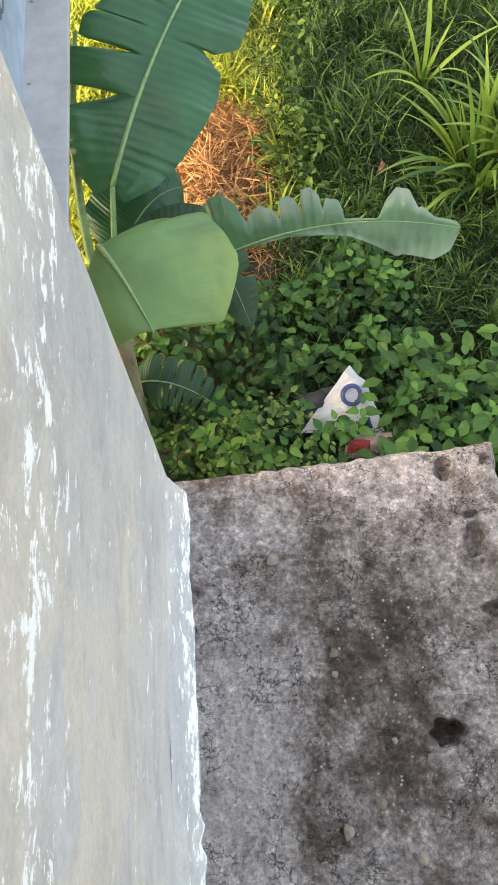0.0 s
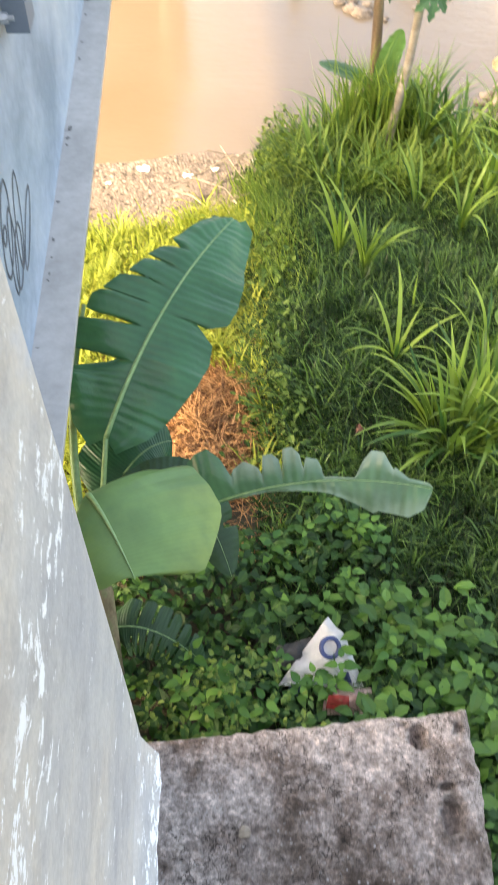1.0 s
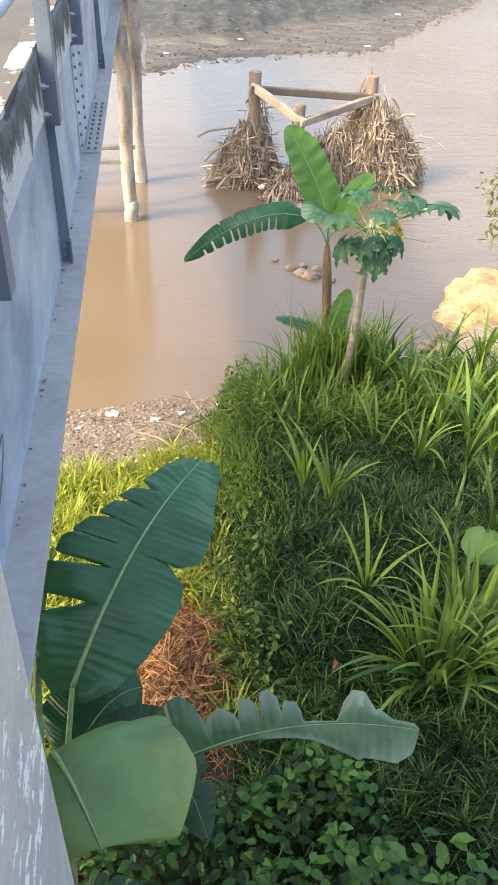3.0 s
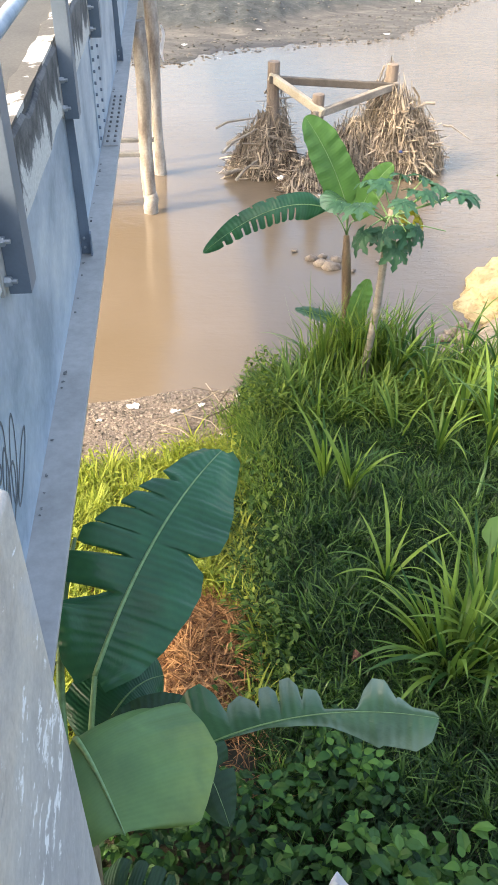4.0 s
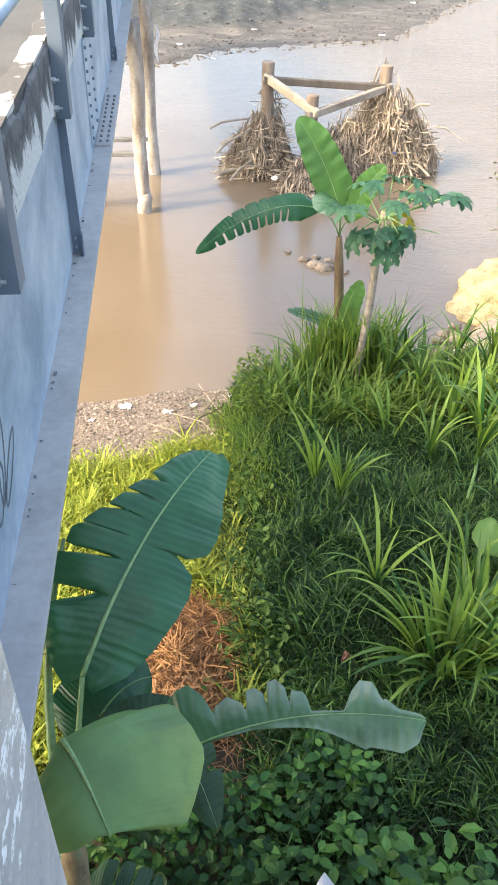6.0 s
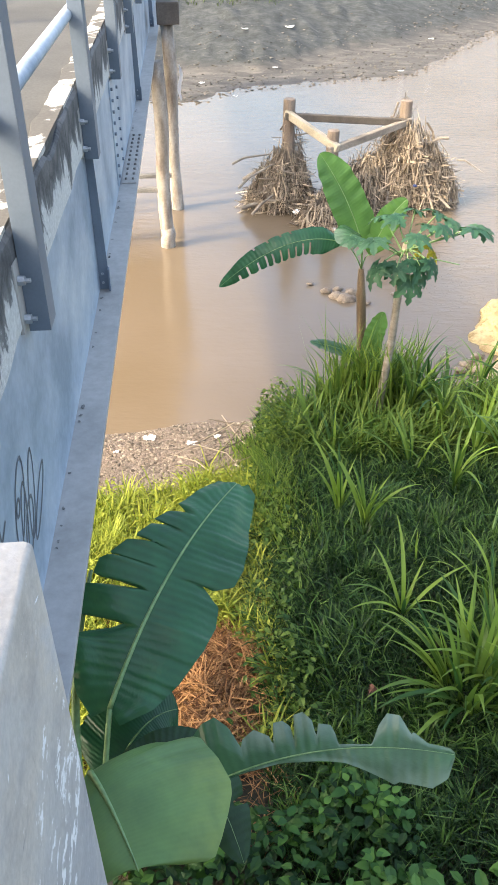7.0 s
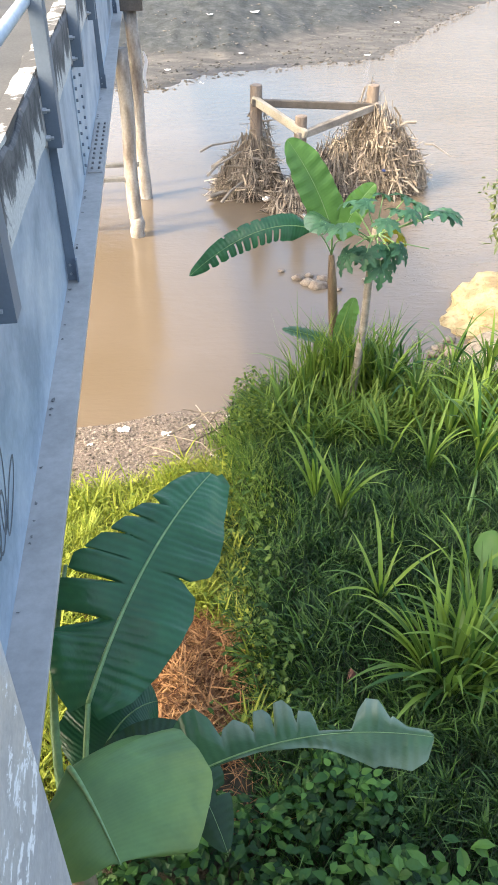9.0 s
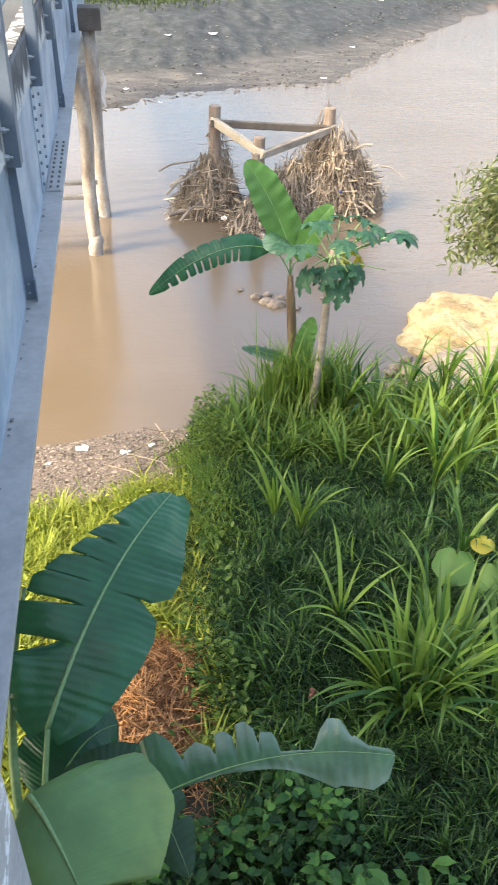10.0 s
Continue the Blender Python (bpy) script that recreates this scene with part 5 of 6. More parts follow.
for x, y, n, sc, sp, st in ((1.17, 3.98, 95, 0.95, 0.45, 0), (1.47, 4.15, 75, 0.92, 0.42, 0), (0.86, 4.7, 10, 0.75, 0.12, 0.1), (1.12, 5.3, 4, 0.6, 0.03, 0), (1.70, 3.75, 30, 0.8, 0.3, 0), (0.80, 5.85, 20, 0.85, 0.12, 0.12), (0.60, 6.05, 18, 0.8, 0.12, 0.15), 
                            (1.86, 5.65, 24, 0.95, 0.1, 0.85), (2.2, 5.9, 20, 0.95, 0.1, 0.75), (2.5, 5.4, 14, 0.85, 0.1, 0.6), (0.6, 7.6, 18, 0.8, 0.15, 0), (0.85, 8.0, 16, 0.7, 0.15, 0), (1.7, 7.9, 22, 0.95, 0.15, 0.3), (1.95, 7.6, 18, 0.9, 0.15, 0.3), (2.5, 7.2, 22, 0.95, 0.15, 0.3),
                            (2.9, 6.6, 22, 1.0, 0.15, 0.5), (3.3, 7.1, 22, 1.0, 0.15, 0.5), (2.7, 7.8, 16, 0.8, 0.15, 0.2), (1.6, 4.8, 14, 0.7, 0.2, 0), (3.0, 5.4, 20, 0.9, 0.2, 0.3), (1.9, 4.2, 18, 0.75, 0.2, 0), (1.5, 6.9, 14, 0.8, 0.2, 0), (0.75, 7.2, 16, 0.75, 0.15, 0), (1.75, 6.4, 16, 0.8, 0.2, 0.2), (2.1, 6.9, 18, 0.9, 0.2, 0.3), (2.4, 6.3, 18, 0.9, 0.15, 0.4), (2.0, 5.2, 14, 0.8, 0.15, 0.2), (1.8, 8.3, 16, 0.8, 0.15, 0), (0.55, 8.1, 12, 0.6, 0.1, 0), (1.1, 8.35, 18, 1.0, 0.12, 0.1), (1.55, 8.40, 18, 1.0, 0.12, 0.15), (1.75, 8.35, 16, 1.0, 0.12, 0.2), (1.25, 8.45, 18, 1.0, 0.12, 0.15), (1.95, 8.15, 16, 1.0, 0.12, 0.2), (1.45, 8.3, 14, 0.9, 0.12, 0.1), (2.65, 7.5, 20, 0.95, 0.1, 0.7), (2.95, 7.2, 20, 0.95, 0.1, 0.75), (3.2, 7.6, 20, 0.95, 0.1, 0.7), (2.35, 7.7, 16, 0.9, 0.1, 0.5), (1.65, 8.15, 16, 0.85, 0.1, 0.2)):
    tuft(x, y, n, sc, sp, CANE, st, n >= 50)


# ---------------------------------------------------------------- banana plants
def banana_leaf(plant, base, mid, tip, width, side_hint, material, label, cuts=(), fold=0.15, droop=0.25, left=1.0, right=1.0, sweep=0.16, shear=0.0, ripple=0.012, stem_from=None, blunt=0.0, n=56, m=9, outline=None, lobe=0.0, taper=0.0):
    """A banana leaf: blade along a curved midrib, torn where cuts say (place along it, side, depth, gap)."""
    rib = bezier(base, mid, tip, n)
    hint = Vector(side_hint)
    bm = bmesh.new()
    uv = bm.loops.layers.uv.new("UVMap")
    cols = {}
    where = {}
    for s in (-1, 1):
        for k in range(n):
            t = k / (n - 1)
            tan = (rib[min(k + 1, n - 1)] - rib[max(k - 1, 0)]).normalized()
            side = tan.cross(hint).normalized() * s
            up = hint - tan * hint.dot(tan)
            up.normalize()
            w = width * (left if s < 0 else right) * min(1.0, (t / 0.15)) ** 0.6 * max(0.0, 1 - max(0.0, (t - 0.40) / 0.60) ** 2.4 * (1 - (blunt if not isinstance(blunt, tuple) else blunt[0 if s < 0 else 1]))) ** 0.62
            w *= 1 + 0.07 * noise.noise((t * 6, s * 5, width * 9)) + (0.03 if ripple > 0.01 else 0.0) * noise.noise((t * 19, s * 5, 1))
            if s < 0:
                w *= 1 - taper * max(0.0, (t - 0.35) / 0.65)
            back = -lobe * math.exp(-t / 0.10)
            if outline and s in outline:
                ts, ws, ss = zip(*outline[s])
                w = max(0.001, float(np.interp(t, ts, ws)))
                back = float(np.interp(t, ts, ss)) / w
            for ct, cs, depth, gap in cuts:
                if cs == s:
                    w *= 1 - 0.16 * depth * math.exp(-((t - ct) / 0.022) ** 2)
            for j in range(m + 1):
                v = j / m
                shift = 0.0
                for ct, cs, depth, gap in cuts:
                    if cs == s and v > 1 - depth:
                        q = (v - (1 - depth)) / depth
                        fall = max(0.0, 1 - abs(t - ct) / 0.09)
                        shift += (1 if t > ct else -1) * gap * q * fall
                p = rib[k] + side * w * v + tan * (shift * width + sweep * w * v * v + shear * w * v + back * w * v)
                p += up * (fold * w * v - droop * w * v * v + ripple * math.sin(t * 46 + s) * v * (0.5 + noise.noise((t * 7, s * 3, 0))))
                p += up * (0.10 if n > 90 else 0.03) * width * v * noise.noise((t * 7, v * 2 * s, width))
                if n > 90:
                    p += up * 0.0045 * v * (1 - 0.5 * v) * math.sin(t * 150 + 5 * noise.noise((t * 9, s, 2)))
                if j == 0 and (0, k) in cols:
                    vert = cols[(0, k)]
                else:
                    vert = bm.verts.new(p)
                cols[(s * j, k)] = vert
                where[vert] = (t, 0.5 + 0.5 * s * v)
        for k in range(n - 1):
            t = (k + 0.5) / (n - 1)
            for j in range(m):
                v = (j + 0.5) / m
                if any(cs == s and abs(t - ct) < 0.5 / (n - 1) and v > 1 - depth for ct, cs, depth, gap in cuts):
                    continue
                q = [cols[(s * j, k)], cols[(s * (j + 1), k)], cols[(s * (j + 1), k + 1)], cols[(s * j, k + 1)]]
                if len(set(q)) == 4:
                    f = bm.faces.new(q if s > 0 else q[::-1])
                    for loop in f.loops:
                        loop[uv].uv = where[loop.vert]
    bmesh.ops.remove_doubles(bm, verts=bm.verts[:], dist=1e-5)
    leaf = part("leaf", bm, material, plant, label, smooth=True)
    thick = max(0.005, width * 0.029)
    line = rib[::4] + [rib[-1]]
    lift = hint.normalized() * thick * 0.35
    part("midrib", tube([p + lift for p in line], [thick * (1.05 - 0.85 * k / (len(line) - 1)) for k in range(len(line))], 8), RIB, leaf, "pale green midrib", smooth=True)
    if stem_from:
        part("petiole", tube(bezier(stem_from, (Vector(stem_from) + Vector(base)) / 2 + Vector((0, 0, 0.12)), base, 8), [thick * 1.7, thick * 1.6, thick * 1.5, thick * 1.4, thick * 1.3, thick * 1.2, thick * 1.15, thick * 1.1], 8), RIB, leaf, "green petiole", smooth=True)
    return leaf


def tears(side, places, depth=0.6, gap=0.06):
    return tuple((p, side, depth * rnd(0.7, 1.15), gap * rnd(0.6, 1.4)) for p in places)


def build_banana():
    plant = thing("banana_plant", (-1.15, 2.25, 1.0), "young banana plant with broad torn leaves beside the parapet", "plant")
    top = (-1.12, 2.45, 1.95)
    part("stem", tube([(-1.15, 2.25, 0.9), (-1.14, 2.30, 1.4), top, (-1.12, 2.48, 2.15)], [0.085, 0.075, 0.06, 0.04], 14, 0.03), PSEUDO, plant, "brown-green sheathed banana stem", smooth=True)
    banana_leaf(plant, (-1.04, 2.92, 2.645), (-0.79, 3.50, 3.02), (-0.385, 4.20, 2.90), 0.40, (-0.10, -0.75, 0.66), BANANA, "dark green torn leaf with pale midrib",
                (), 0.10, 0.16, sweep=0.0, stem_from=top, n=150, m=14,
                outline={-1: ((0, 0.07, -0.06), (0.05, 0.17, -0.06), (0.12, 0.25, -0.04), (0.19, 0.29, -0.05), (0.25, 0.297, -0.115), (0.258, 0.20, -0.06), (0.266, 0.055, 0.0), (0.274, 0.18, -0.02), (0.282, 0.313, -0.06), (0.33, 0.37, -0.03), (0.37, 0.365, -0.05), (0.388, 0.24, -0.03), (0.396, 0.10, 0.0), (0.404, 0.22, -0.02), (0.412, 0.34, -0.055), (0.45, 0.352, -0.02), (0.475, 0.32, -0.02), (0.483, 0.21, 0.0), (0.491, 0.325, -0.04), (0.545, 0.28, -0.01), (0.570, 0.16, 0.0), (0.578, 0.255, -0.03), (0.63, 0.22, 0.0), (0.660, 0.145, 0.01), (0.668, 0.228, -0.02), (0.72, 0.19, 0.0), (0.748, 0.10, 0.01), (0.756, 0.172, 0.01), (0.83, 0.143, 0.02), (0.94, 0.09, 0.04), (1.0, 0.03, 0.0)),
                         1: ((0, 0.07, -0.06), (0.05, 0.19, -0.02), (0.14, 0.264, 0.0), (0.26, 0.315, 0.02), (0.36, 0.325, 0.03), (0.43, 0.295, 0.04), (0.462, 0.22, 0.04), (0.476, 0.17, 0.05), (0.484, 0.235, 0.04), (0.52, 0.318, 0.06), (0.60, 0.318, 0.06), (0.72, 0.27, 0.07), (0.88, 0.185, 0.07), (0.96, 0.13, 0.06), (1.0, 0.05, 0.04))})
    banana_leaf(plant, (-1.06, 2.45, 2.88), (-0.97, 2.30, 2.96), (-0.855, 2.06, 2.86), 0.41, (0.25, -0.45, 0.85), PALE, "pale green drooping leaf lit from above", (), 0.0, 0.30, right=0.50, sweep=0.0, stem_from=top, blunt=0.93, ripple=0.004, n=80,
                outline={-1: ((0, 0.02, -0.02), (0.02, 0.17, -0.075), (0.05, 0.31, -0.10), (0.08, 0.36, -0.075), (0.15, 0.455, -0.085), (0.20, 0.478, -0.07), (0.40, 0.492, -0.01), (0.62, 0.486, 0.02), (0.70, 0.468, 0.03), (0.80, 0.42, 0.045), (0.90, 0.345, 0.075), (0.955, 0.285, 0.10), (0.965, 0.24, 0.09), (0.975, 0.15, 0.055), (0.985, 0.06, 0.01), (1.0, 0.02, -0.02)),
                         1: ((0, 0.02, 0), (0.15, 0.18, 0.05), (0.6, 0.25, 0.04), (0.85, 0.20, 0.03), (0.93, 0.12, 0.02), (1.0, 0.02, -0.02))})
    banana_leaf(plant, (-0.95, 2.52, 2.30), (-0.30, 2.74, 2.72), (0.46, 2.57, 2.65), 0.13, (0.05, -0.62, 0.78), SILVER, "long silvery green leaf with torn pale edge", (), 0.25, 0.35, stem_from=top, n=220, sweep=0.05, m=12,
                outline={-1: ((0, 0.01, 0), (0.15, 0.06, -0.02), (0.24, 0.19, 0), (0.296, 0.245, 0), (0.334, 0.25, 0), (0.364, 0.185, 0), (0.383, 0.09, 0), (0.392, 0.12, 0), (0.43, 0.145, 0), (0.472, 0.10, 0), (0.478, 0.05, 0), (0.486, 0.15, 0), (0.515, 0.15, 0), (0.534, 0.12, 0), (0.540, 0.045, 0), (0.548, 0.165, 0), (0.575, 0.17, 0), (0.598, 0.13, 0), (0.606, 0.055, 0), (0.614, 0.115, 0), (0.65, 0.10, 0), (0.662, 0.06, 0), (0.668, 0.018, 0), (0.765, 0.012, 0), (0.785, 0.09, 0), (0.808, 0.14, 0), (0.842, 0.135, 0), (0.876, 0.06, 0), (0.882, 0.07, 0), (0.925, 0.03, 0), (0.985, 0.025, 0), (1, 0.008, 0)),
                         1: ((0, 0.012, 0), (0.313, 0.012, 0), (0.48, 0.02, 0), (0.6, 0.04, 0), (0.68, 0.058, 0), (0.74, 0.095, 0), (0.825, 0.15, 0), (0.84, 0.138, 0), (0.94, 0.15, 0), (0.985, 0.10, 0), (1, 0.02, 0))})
    banana_leaf(plant, (-1.08, 2.80, 2.20), (-0.95, 3.05, 2.42), (-0.75, 3.15, 2.30), 0.26, (0.0, -0.6, 0.8), BANANA, "dark green leaf behind the others", tears(-1, (0.4, 0.55, 0.7), 0.6, 0.04), 0.1, 0.3, stem_from=top)
    banana_leaf(plant, (-1.0, 2.6, 2.30), (-0.66, 3.02, 2.55), (-0.46, 2.48, 2.04), 0.17, (0.2, -0.5, 0.8), SHADEDLEAF, "dark green drooping leaf", tears(1, (0.6,), 0.7, 0.08) + tears(-1, (0.55, 0.8), 0.7, 0.05), 0.1, 0.3, stem_from=top)
    banana_leaf(plant, (-1.12, 2.42, 1.60), (-0.88, 2.42, 1.74), (-0.62, 2.32, 1.30), 0.15, (0.0, -0.3, 0.95), SHADEDLEAF, "old shaded leaf split into ribbons", tears(1, (0.25, 0.33, 0.42, 0.5, 0.58, 0.66, 0.75, 0.84), 0.9, 0.02) + tears(-1, (0.3, 0.45, 0.6, 0.7, 0.8), 0.85, 0.02), 0.1, 0.4, stem_from=top)
    part("petiole", tube(bezier((-1.13, 2.45, 2.0), (-1.30, 2.95, 2.55), (-1.16, 3.60, 2.86), 10), [0.026, 0.025, 0.024, 0.023, 0.022, 0.020, 0.018, 0.016, 0.013, 0.010], 8), RIB, plant, "tall dark green petiole of an unopened leaf", smooth=True)


build_banana()


def build_far_banana():
    plant = thing("banana_plant", (1.30, 8.75, 0.6), "banana plant with one upright and one torn drooping leaf", "plant")
    top = (1.20, 8.7, 2.20)
    part("stem", tube([(1.32, 8.75, 0.3), (1.28, 8.72, 1.2), (1.22, 8.7, 1.9), top], [0.066, 0.058, 0.048, 0.030], 12, 0.12), DRYSTEM, plant, "brown banana stem wrapped in dry sheaths", smooth=True)
    banana_leaf(plant, (0.98, 8.7, 2.50), (0.42, 8.68, 2.72), (-0.34, 8.62, 2.08), 0.145, (0.1, -0.75, 0.65), BANANA, "torn drooping leaf", tears(-1, (0.30, 0.36, 0.42, 0.49, 0.55, 0.61, 0.67, 0.73, 0.80, 0.87), 0.85, 0.022) + tears(1, (0.42, 0.5, 0.6, 0.7), 0.3, 0.012), 0.0, 0.35, stem_from=top, n=80)
    banana_leaf(plant, (1.20, 8.7, 2.45), (1.02, 8.72, 3.0), (0.70, 8.75, 3.42), 0.20, (0.25, -0.93, 0.25), FRESH, "upright fresh green leaf", (), 0.2, 0.05, stem_from=top)
    banana_leaf(plant, (1.15, 8.6, 2.60), (0.95, 8.4, 2.80), (0.98, 8.2, 2.65), 0.17, (0, -0.5, 0.85), SILVER, "silvery arching leaf", (), 0.1, 0.3, stem_from=top)
    banana_leaf(plant, (1.28, 8.7, 2.35), (1.40, 8.7, 2.75), (1.62, 8.7, 2.95), 0.13, (-0.2, -0.9, 0.3), FRESH, "fresh green leaf", (), 0.2, 0.1, stem_from=top)
    young = thing("banana_plant", (1.38, 8.55, 0.7), "young banana sucker in tall grass", "plant")
    part("stem", tube([(1.38, 8.55, 0.4), (1.36, 8.53, 0.9), (1.34, 8.52, 1.15)], [0.05, 0.045, 0.03], 10), PSEUDO, young, smooth=True)
    t2 = (1.34, 8.52, 1.12)
    banana_leaf(young, (1.32, 8.5, 1.18), (1.33, 8.5, 1.5), (1.44, 8.5, 1.78), 0.12, (0.1, -0.95, 0.2), FRESH, "bright upright young leaf", (), 0.2, 0.05, stem_from=t2)
    banana_leaf(young, (1.20, 8.45, 1.25), (0.95, 8.42, 1.42), (0.63, 8.4, 1.50), 0.075, (0.1, -0.6, 0.75), SILVER, "pale spreading young leaf", (), 0.1, 0.2, stem_from=t2)
    banana_leaf(young, (1.45, 8.45, 1.15), (1.62, 8.42, 1.28), (1.80, 8.40, 1.05), 0.11, (0, -0.6, 0.75), PALE, "young leaf bent over", (), 0.1, 0.3, stem_from=t2)


build_far_banana()


# ---------------------------------------------------------------- papaya
def papaya_leaf_mesh():
    """A palmate leaf of seven lobed fingers, centre at the origin, lying in xy."""
    bm = bmesh.new()
    for k in range(7):
        a = radians(-132 + 44 * k)
        ln = 0.26 * (1 - 0.25 * abs(k - 3) / 3)
        d, s = Vector((math.sin(a), math.cos(a), 0)), Vector((math.cos(a), -math.sin(a), 0))
        rows = []
        for t, w in ((0, 0.02), (0.3, 0.045), (0.45, 0.035), (0.6, 0.075), (0.7, 0.03), (0.82, 0.042), (1.0, 0.002)):
            z = -0.10 * t * t * ln / 0.26
            rows.append([bm.verts.new(d * ln * t - s * w + Vector((0, 0, z + w * 0.2))), bm.verts.new(d * ln * t + Vector((0, 0, z))), bm.verts.new(d * ln * t + s * w + Vector((0, 0, z + w * 0.2)))])
        for p, q in zip(rows, rows[1:]):
            bm.faces.new((p[0], p[1], q[1], q[0]))
            bm.faces.new((p[1], p[2], q[2], q[1]))
    me = bpy.data.meshes.new("leaf_blade")
    bm.to_mesh(me)
    bm.free()
    me.materials.append(PAPAYA)
    return me


def build_papaya():
    x, y = 1.38, 8.0
    tree = thing("papaya_tree", (x, y, 0.72), "slim young papaya tree with a crown of lobed leaves", "tree")
    part("trunk", tube([(x - 0.02, y, 0.5), (x, y, 1.1), (x + 0.05, y, 1.7), (x + 0.07, y, 2.3), (x + 0.09, y, 2.75)], [0.047, 0.044, 0.041, 0.038, 0.030], 12, 0.05), TRUNK, tree, "pale brown slim trunk", smooth=True)
    blade = papaya_leaf_mesh()
    top = Vector((x + 0.09, y, 2.72))
    spots = ((-0.52, -0.10, 0.34, 20), (-0.38, -0.25, 0.40, 35), (-0.22, 0.2, 0.50, -10), (0.02, -0.30, 0.46, 10), (0.12, 0.25, 0.55, 0), (0.28, -0.15, 0.50, -30), (0.44, 0.05, 0.46, -60), (0.60, -0.10, 0.44, -70), (0.72, 0.0, 0.36, -80), (-0.30, -0.12, -0.16, 40), (-0.12, -0.2, -0.10, 20), (0.22, -0.2, -0.06, -40), (0.12, -0.15, -0.12, -60), (0.03, -0.20, -0.34, 0), (-0.10, 0.05, 0.56, 80), (0.34, 0.2, 0.52, -20), (0.20, 0.0, 0.44, 30))
    for k, (dx, dy, dz, a) in enumerate(spots):
        dz = 0.62 * dz - 0.06
        end = top + Vector((dx, dy, dz))
        pet = part("petiole", tube(bezier(top + Vector((0, 0, -0.12 + 0.01 * k)), top + Vector((dx * 0.5, dy * 0.5, dz * 0.35 + 0.02)), end, 6), [0.010, 0.009, 0.008, 0.007, 0.006, 0.006], 6), RIB, tree)
        ob = new("leaf_blade", blade)
        hang(ob, pet)
        out = math.degrees(math.atan2(-dx, dy if abs(dy) > 0.01 else 0.01))
        ob.matrix_basis = pose(*end, -10 + rnd(-15, 10) + (-38 if dz < -0.08 else 0), rnd(-14, 14), out) @ Matrix.Scale(rnd(0.62, 0.92), 4)
    for dx, dz in ((0.16, -0.02), (0.30, -0.02)):
        ob = new("leaf_blade", YBLADE)
        hang(ob, tree)
        ob.matrix_basis = pose(x + 0.09 + dx, y + 0.1, 2.66 + dz, -60, 0, -80) @ Matrix.Scale(0.7, 4)
        ob["label"] = "yellowed papaya leaf"
    part("petiole", tube([(x + 0.1, y, 2.62), (x + 0.4, y - 0.05, 2.60), (x + 0.62, y - 0.1, 2.56)], [0.008, 0.006, 0.005], 6), RIB, tree)


YBLADE = papaya_leaf_mesh()
YBLADE.materials.clear()
YBLADE.materials.append(YELLOWED)
build_papaya()


# ---------------------------------------------------------------- bush at the right
def build_bush():
    bush = thing("bush", (4.7, 9.4, 0.4), "sunlit bush with drooping small-leaved branches by the water", "tree")
    trunk = [(4.7, 9.4, 0.2), (4.62, 9.4, 1.2), (4.45, 9.42, 2.0), (4.2, 9.45, 2.7)]
    part("trunk", tube(trunk, [0.07, 0.06, 0.045, 0.02], 9, 0.06), TRUNK, bush, smooth=True)
    verts, faces = [], []
    for k in range(48):
        a = Vector((4.05, 9.42, 2.2)) + Vector((rnd(-0.2, 0.3), rnd(-0.2, 0.2), rnd(-0.3, 0.5)))
        e = Vector((rnd(3.32, 4.4), rnd(9.0, 9.9), rnd(1.95, 3.25)))
        e.z -= 0.1 * abs(e.x - 4.0)
        c = (a + e) / 2 + Vector((0, 0, 0.25))
        line = bezier(a, c, e, 9)
        part("limb", tube(line[::2], [0.014, 0.011, 0.008, 0.005, 0.003], 5), TRUNK, bush)
        for p in line[2:]:
            for _ in range(17):
                q = p + Vector((rnd(-0.13, 0.13), rnd(-0.13, 0.13), rnd(-0.22, 0.08)))
                d = Vector((rnd(-1, 1), rnd(-1, 1), rnd(-1.2, 0.2))).normalized()
                s = d.cross(Vector((rnd(-1, 1), rnd(-1, 1), 1))).normalized()
                ln, w = rnd(0.08, 0.15), rnd(0.012, 0.022)
                i = len(verts)
                verts += [tuple(q), tuple(q + d * ln * 0.45 - s * w), tuple(q + d * ln), tuple(q + d * ln * 0.45 + s * w)]
                faces.append((i, i + 1, i + 2, i + 3))
    from_arrays("crown", verts, faces, BUSH, bush, "crown of small narrow sunlit leaves")


build_bush()


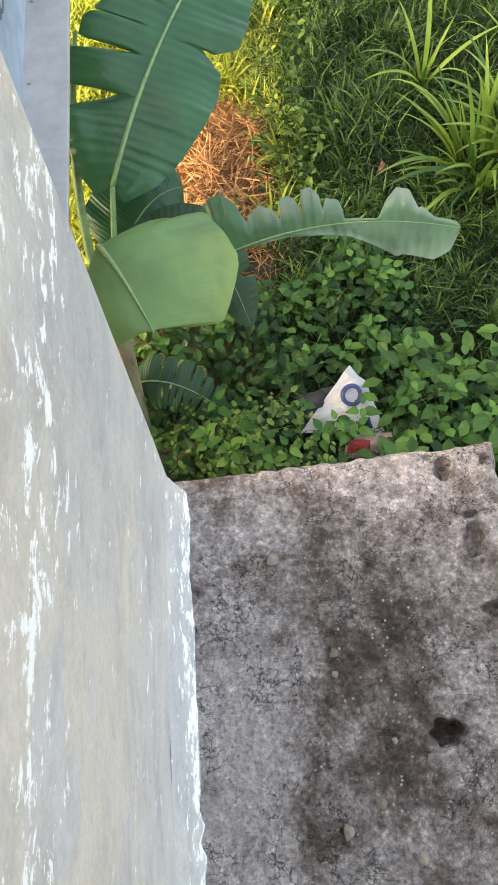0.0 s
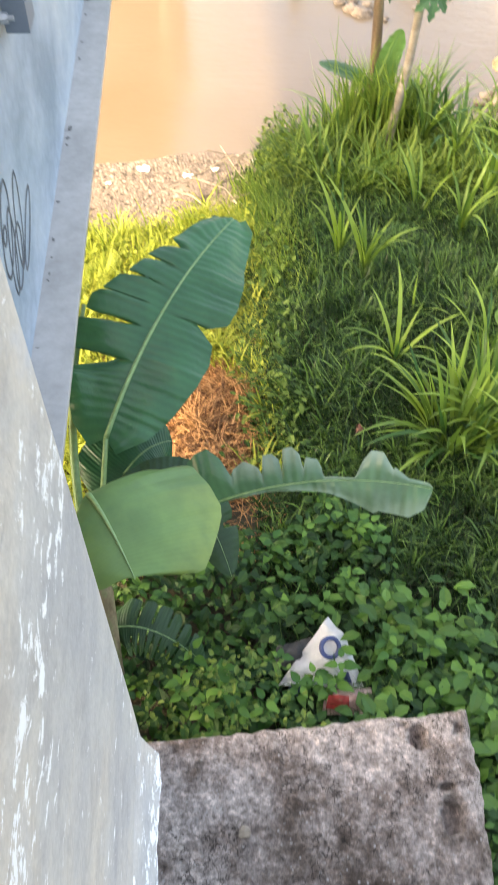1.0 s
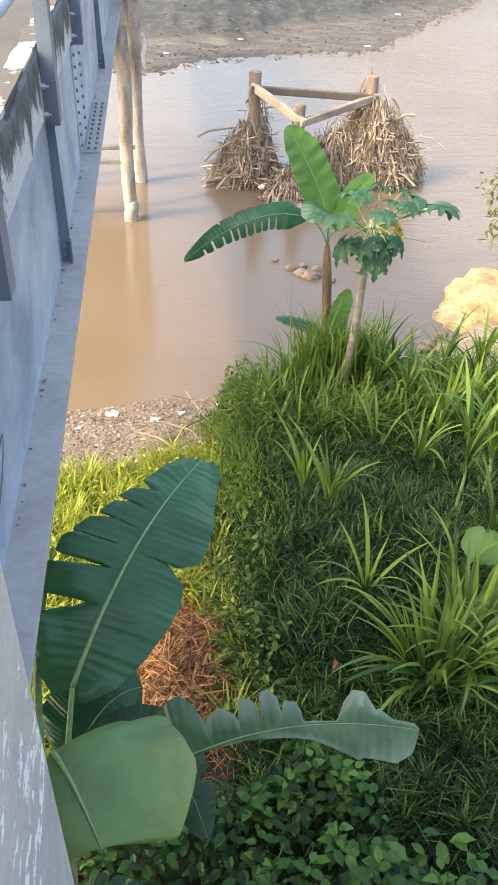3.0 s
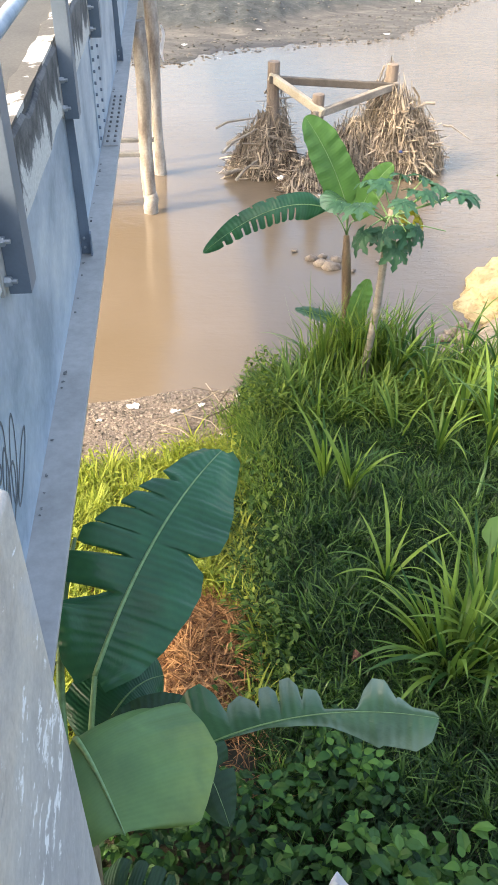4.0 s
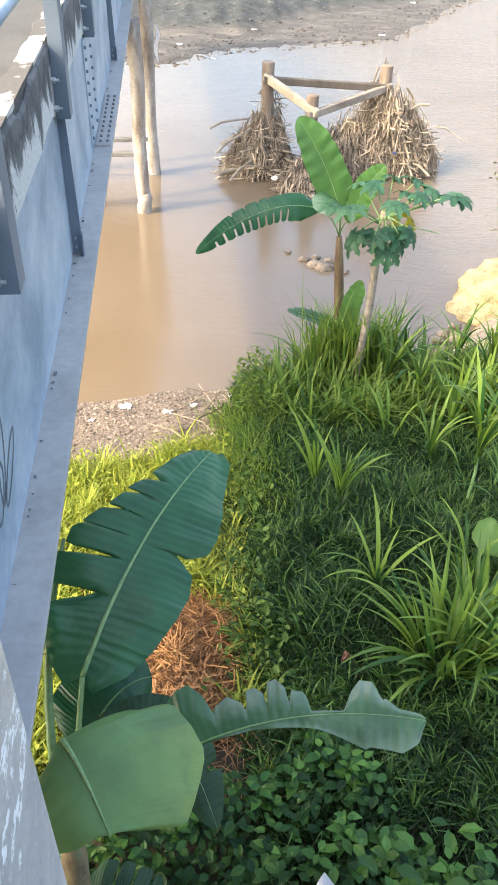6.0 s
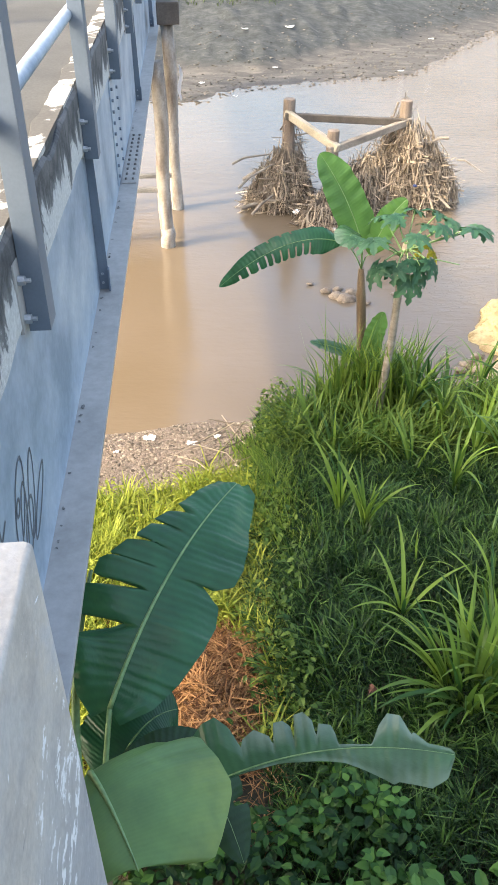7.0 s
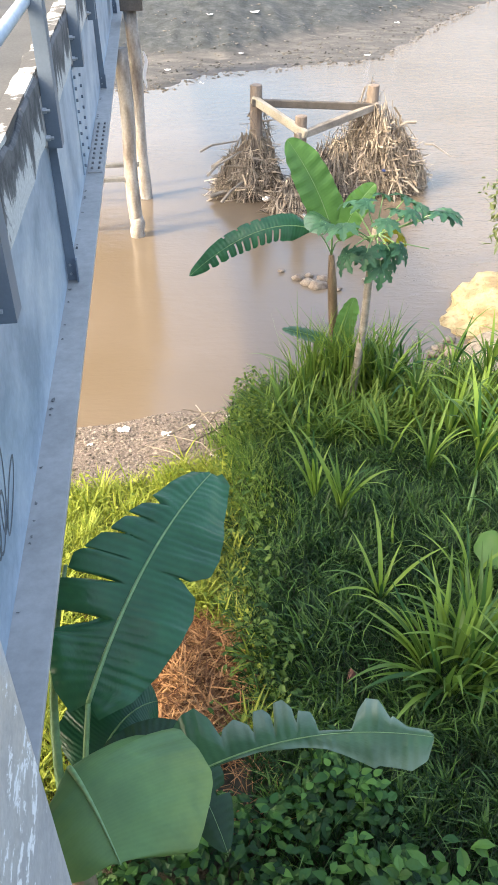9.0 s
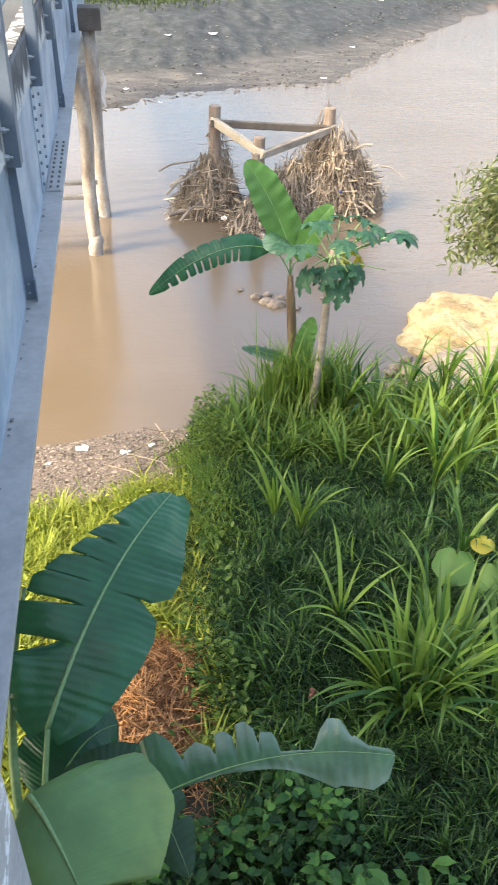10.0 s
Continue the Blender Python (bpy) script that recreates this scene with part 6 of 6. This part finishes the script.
def build_broad():
    """Large heart-shaped leaves on stalks among the cane grass."""
    plant = thing("broad_leaf_plant", (2.0, 5.0, ground_z(2.0, 5.0)), "broad round-leaved plant with a yellowing leaf", "plant")
    for x, y, z, s, mat, turn, tilt in ((1.88, 5.05, 1.38, 0.30, TARO, 150, -25), (2.18, 4.95, 1.30, 0.30, TARO, 200, -35), (1.98, 4.82, 1.22, 0.26, TARO, 170, -45), (2.14, 5.1, 1.46, 0.17, YELLOWED, 120, -10), (2.35, 5.15, 1.30, 0.26, TARO, 230, -30), (2.05, 4.72, 1.10, 0.24, TARO, 190, -50)):
        part("stalk", tube(bezier((2.02, 5.02, 0.95), (2.0, 5.0, 1.2), (x, y, z), 6), [0.010, 0.010, 0.009, 0.008, 0.007, 0.006], 6), RIB, plant)
        bm = bmesh.new()
        c = bm.verts.new((0, 0, 0))
        ring = []
        for k in range(25):
            a = 2 * math.pi * k / 25
            r = s * (0.55 + 0.12 * math.cos(a) - 0.35 * math.exp(-((a - math.pi) / 0.25) ** 2) + 0.02 * math.sin(7 * a))
            ring.append((bm.verts.new((math.sin(a) * r * 0.55, math.cos(a) * r * 0.55 + s * 0.1, 0.02 * s)), bm.verts.new((math.sin(a) * r, math.cos(a) * r + s * 0.2, -0.12 * s + 0.05 * s * math.sin(3 * a)))))
        for k in range(25):
            p, q = ring[k], ring[(k + 1) % 25]
            bm.faces.new((c, p[0], q[0]))
            bm.faces.new((p[0], p[1], q[1], q[0]))
        bmesh.ops.transform(bm, matrix=pose(x, y, z, tilt, 0, turn), verts=bm.verts[:])
        part("leaf", bm, mat, plant, "yellowing leaf" if mat is YELLOWED else "", smooth=True)
    tagged(part("banana_stump", tube([(2.55, 4.9, 0.8), (2.5, 4.95, 1.3), (2.47, 5.0, 1.7)], [0.07, 0.06, 0.04], 12, 0.06), PSEUDO, smooth=True), "pale brown banana stem among cane grass", "plant")


build_broad()


# ---------------------------------------------------------------- litter below the ledge
def build_bag():
    z0 = ground_z(0.06, 2.25) + 0.10
    bag = thing("plastic_sack", (0.06, 2.25, z0), "crumpled white plastic sack printed blue and red", "litter")

    def sheet(corners, nx, ny, lift, seed):
        bm = bmesh.new()
        rows = []
        a, b, c, d = (Vector(p) for p in corners)
        for i in range(ny + 1):
            u = i / ny
            row = []
            for j in range(nx + 1):
                t = j / nx
                p = a.lerp(b, t).lerp(d.lerp(c, t), u)
                row.append(bm.verts.new(p + Vector((0, 0, lift * math.sin(math.pi * t) * math.sin(math.pi * u) + 0.03 * noise.noise((p.x * 14, p.y * 14, seed))))))
            rows.append(row)
        for p, q in zip(rows, rows[1:]):
            for j in range(nx):
                bm.faces.new((p[j], p[j + 1], q[j + 1], q[j]))
        bmesh.ops.solidify(bm, geom=bm.faces[:], thickness=0.004)
        return bm

    z = z0
    part("sack_body", sheet(((-0.21, 2.19, z + 0.03), (0.27, 2.14, z + 0.07), (0.18, 2.40, z + 0.18), (0.09, 2.51, z + 0.22)), 18, 16, 0.05, 0), WHITEPLASTIC, bag, "white crumpled plastic")
    ring = [(0.085 + 0.050 * math.cos(q), 2.335 + 0.046 * math.sin(q), z + 0.186 + 0.028 * math.sin(q)) for q in (2 * math.pi * j / 20 for j in range(21))]
    part("print_ring", tube(ring, 0.014, 6), BLUEPRINT, bag, "dark blue printed ring")
    part("print_patch", sheet(((0.10, 2.19, z + 0.09), (0.20, 2.16, z + 0.09), (0.18, 2.22, z + 0.115), (0.12, 2.24, z + 0.115)), 6, 6, 0.02, 4), BLUEPRINT, bag, "dark blue printed mark")
    part("print_patch", sheet(((-0.03, 2.23, z + 0.085), (0.06, 2.20, z + 0.085), (0.07, 2.27, z + 0.115), (0.0, 2.29, z + 0.115)), 6, 6, 0.02, 0), BLUEPRINT, bag, "dark blue printed mark")
    part("blue_fold", sheet(((-0.16, 2.16, z - 0.02), (-0.06, 2.12, z), (-0.04, 2.20, z + 0.03), (-0.13, 2.23, z + 0.03)), 6, 6, 0.04, 2), BLUEPRINT, bag, "bright blue plastic fold")
    part("pink_fold", sheet(((0.02, 2.02, z + 0.02), (0.30, 2.00, z + 0.04), (0.30, 2.13, z + 0.10), (0.05, 2.14, z + 0.06)), 10, 6, 0.04, 3), PINKPLASTIC, bag, "pale pink plastic fold")
    part("red_print", sheet(((0.04, 2.04, z + 0.065), (0.17, 2.03, z + 0.075), (0.17, 2.09, z + 0.105), (0.06, 2.10, z + 0.095)), 6, 5, 0.015, 3), REDPRINT, bag, "red printed panel")
    dark = thing("plastic_bag", (-0.12, 2.33, z0), "dark grey crumpled plastic bag under weeds", "litter")
    part("bag_body", sheet(((-0.24, 2.27, z), (-0.02, 2.26, z + 0.04), (0.0, 2.44, z + 0.10), (-0.20, 2.42, z + 0.03)), 10, 10, 0.08, 6), DARKPLASTIC, dark)


build_bag()
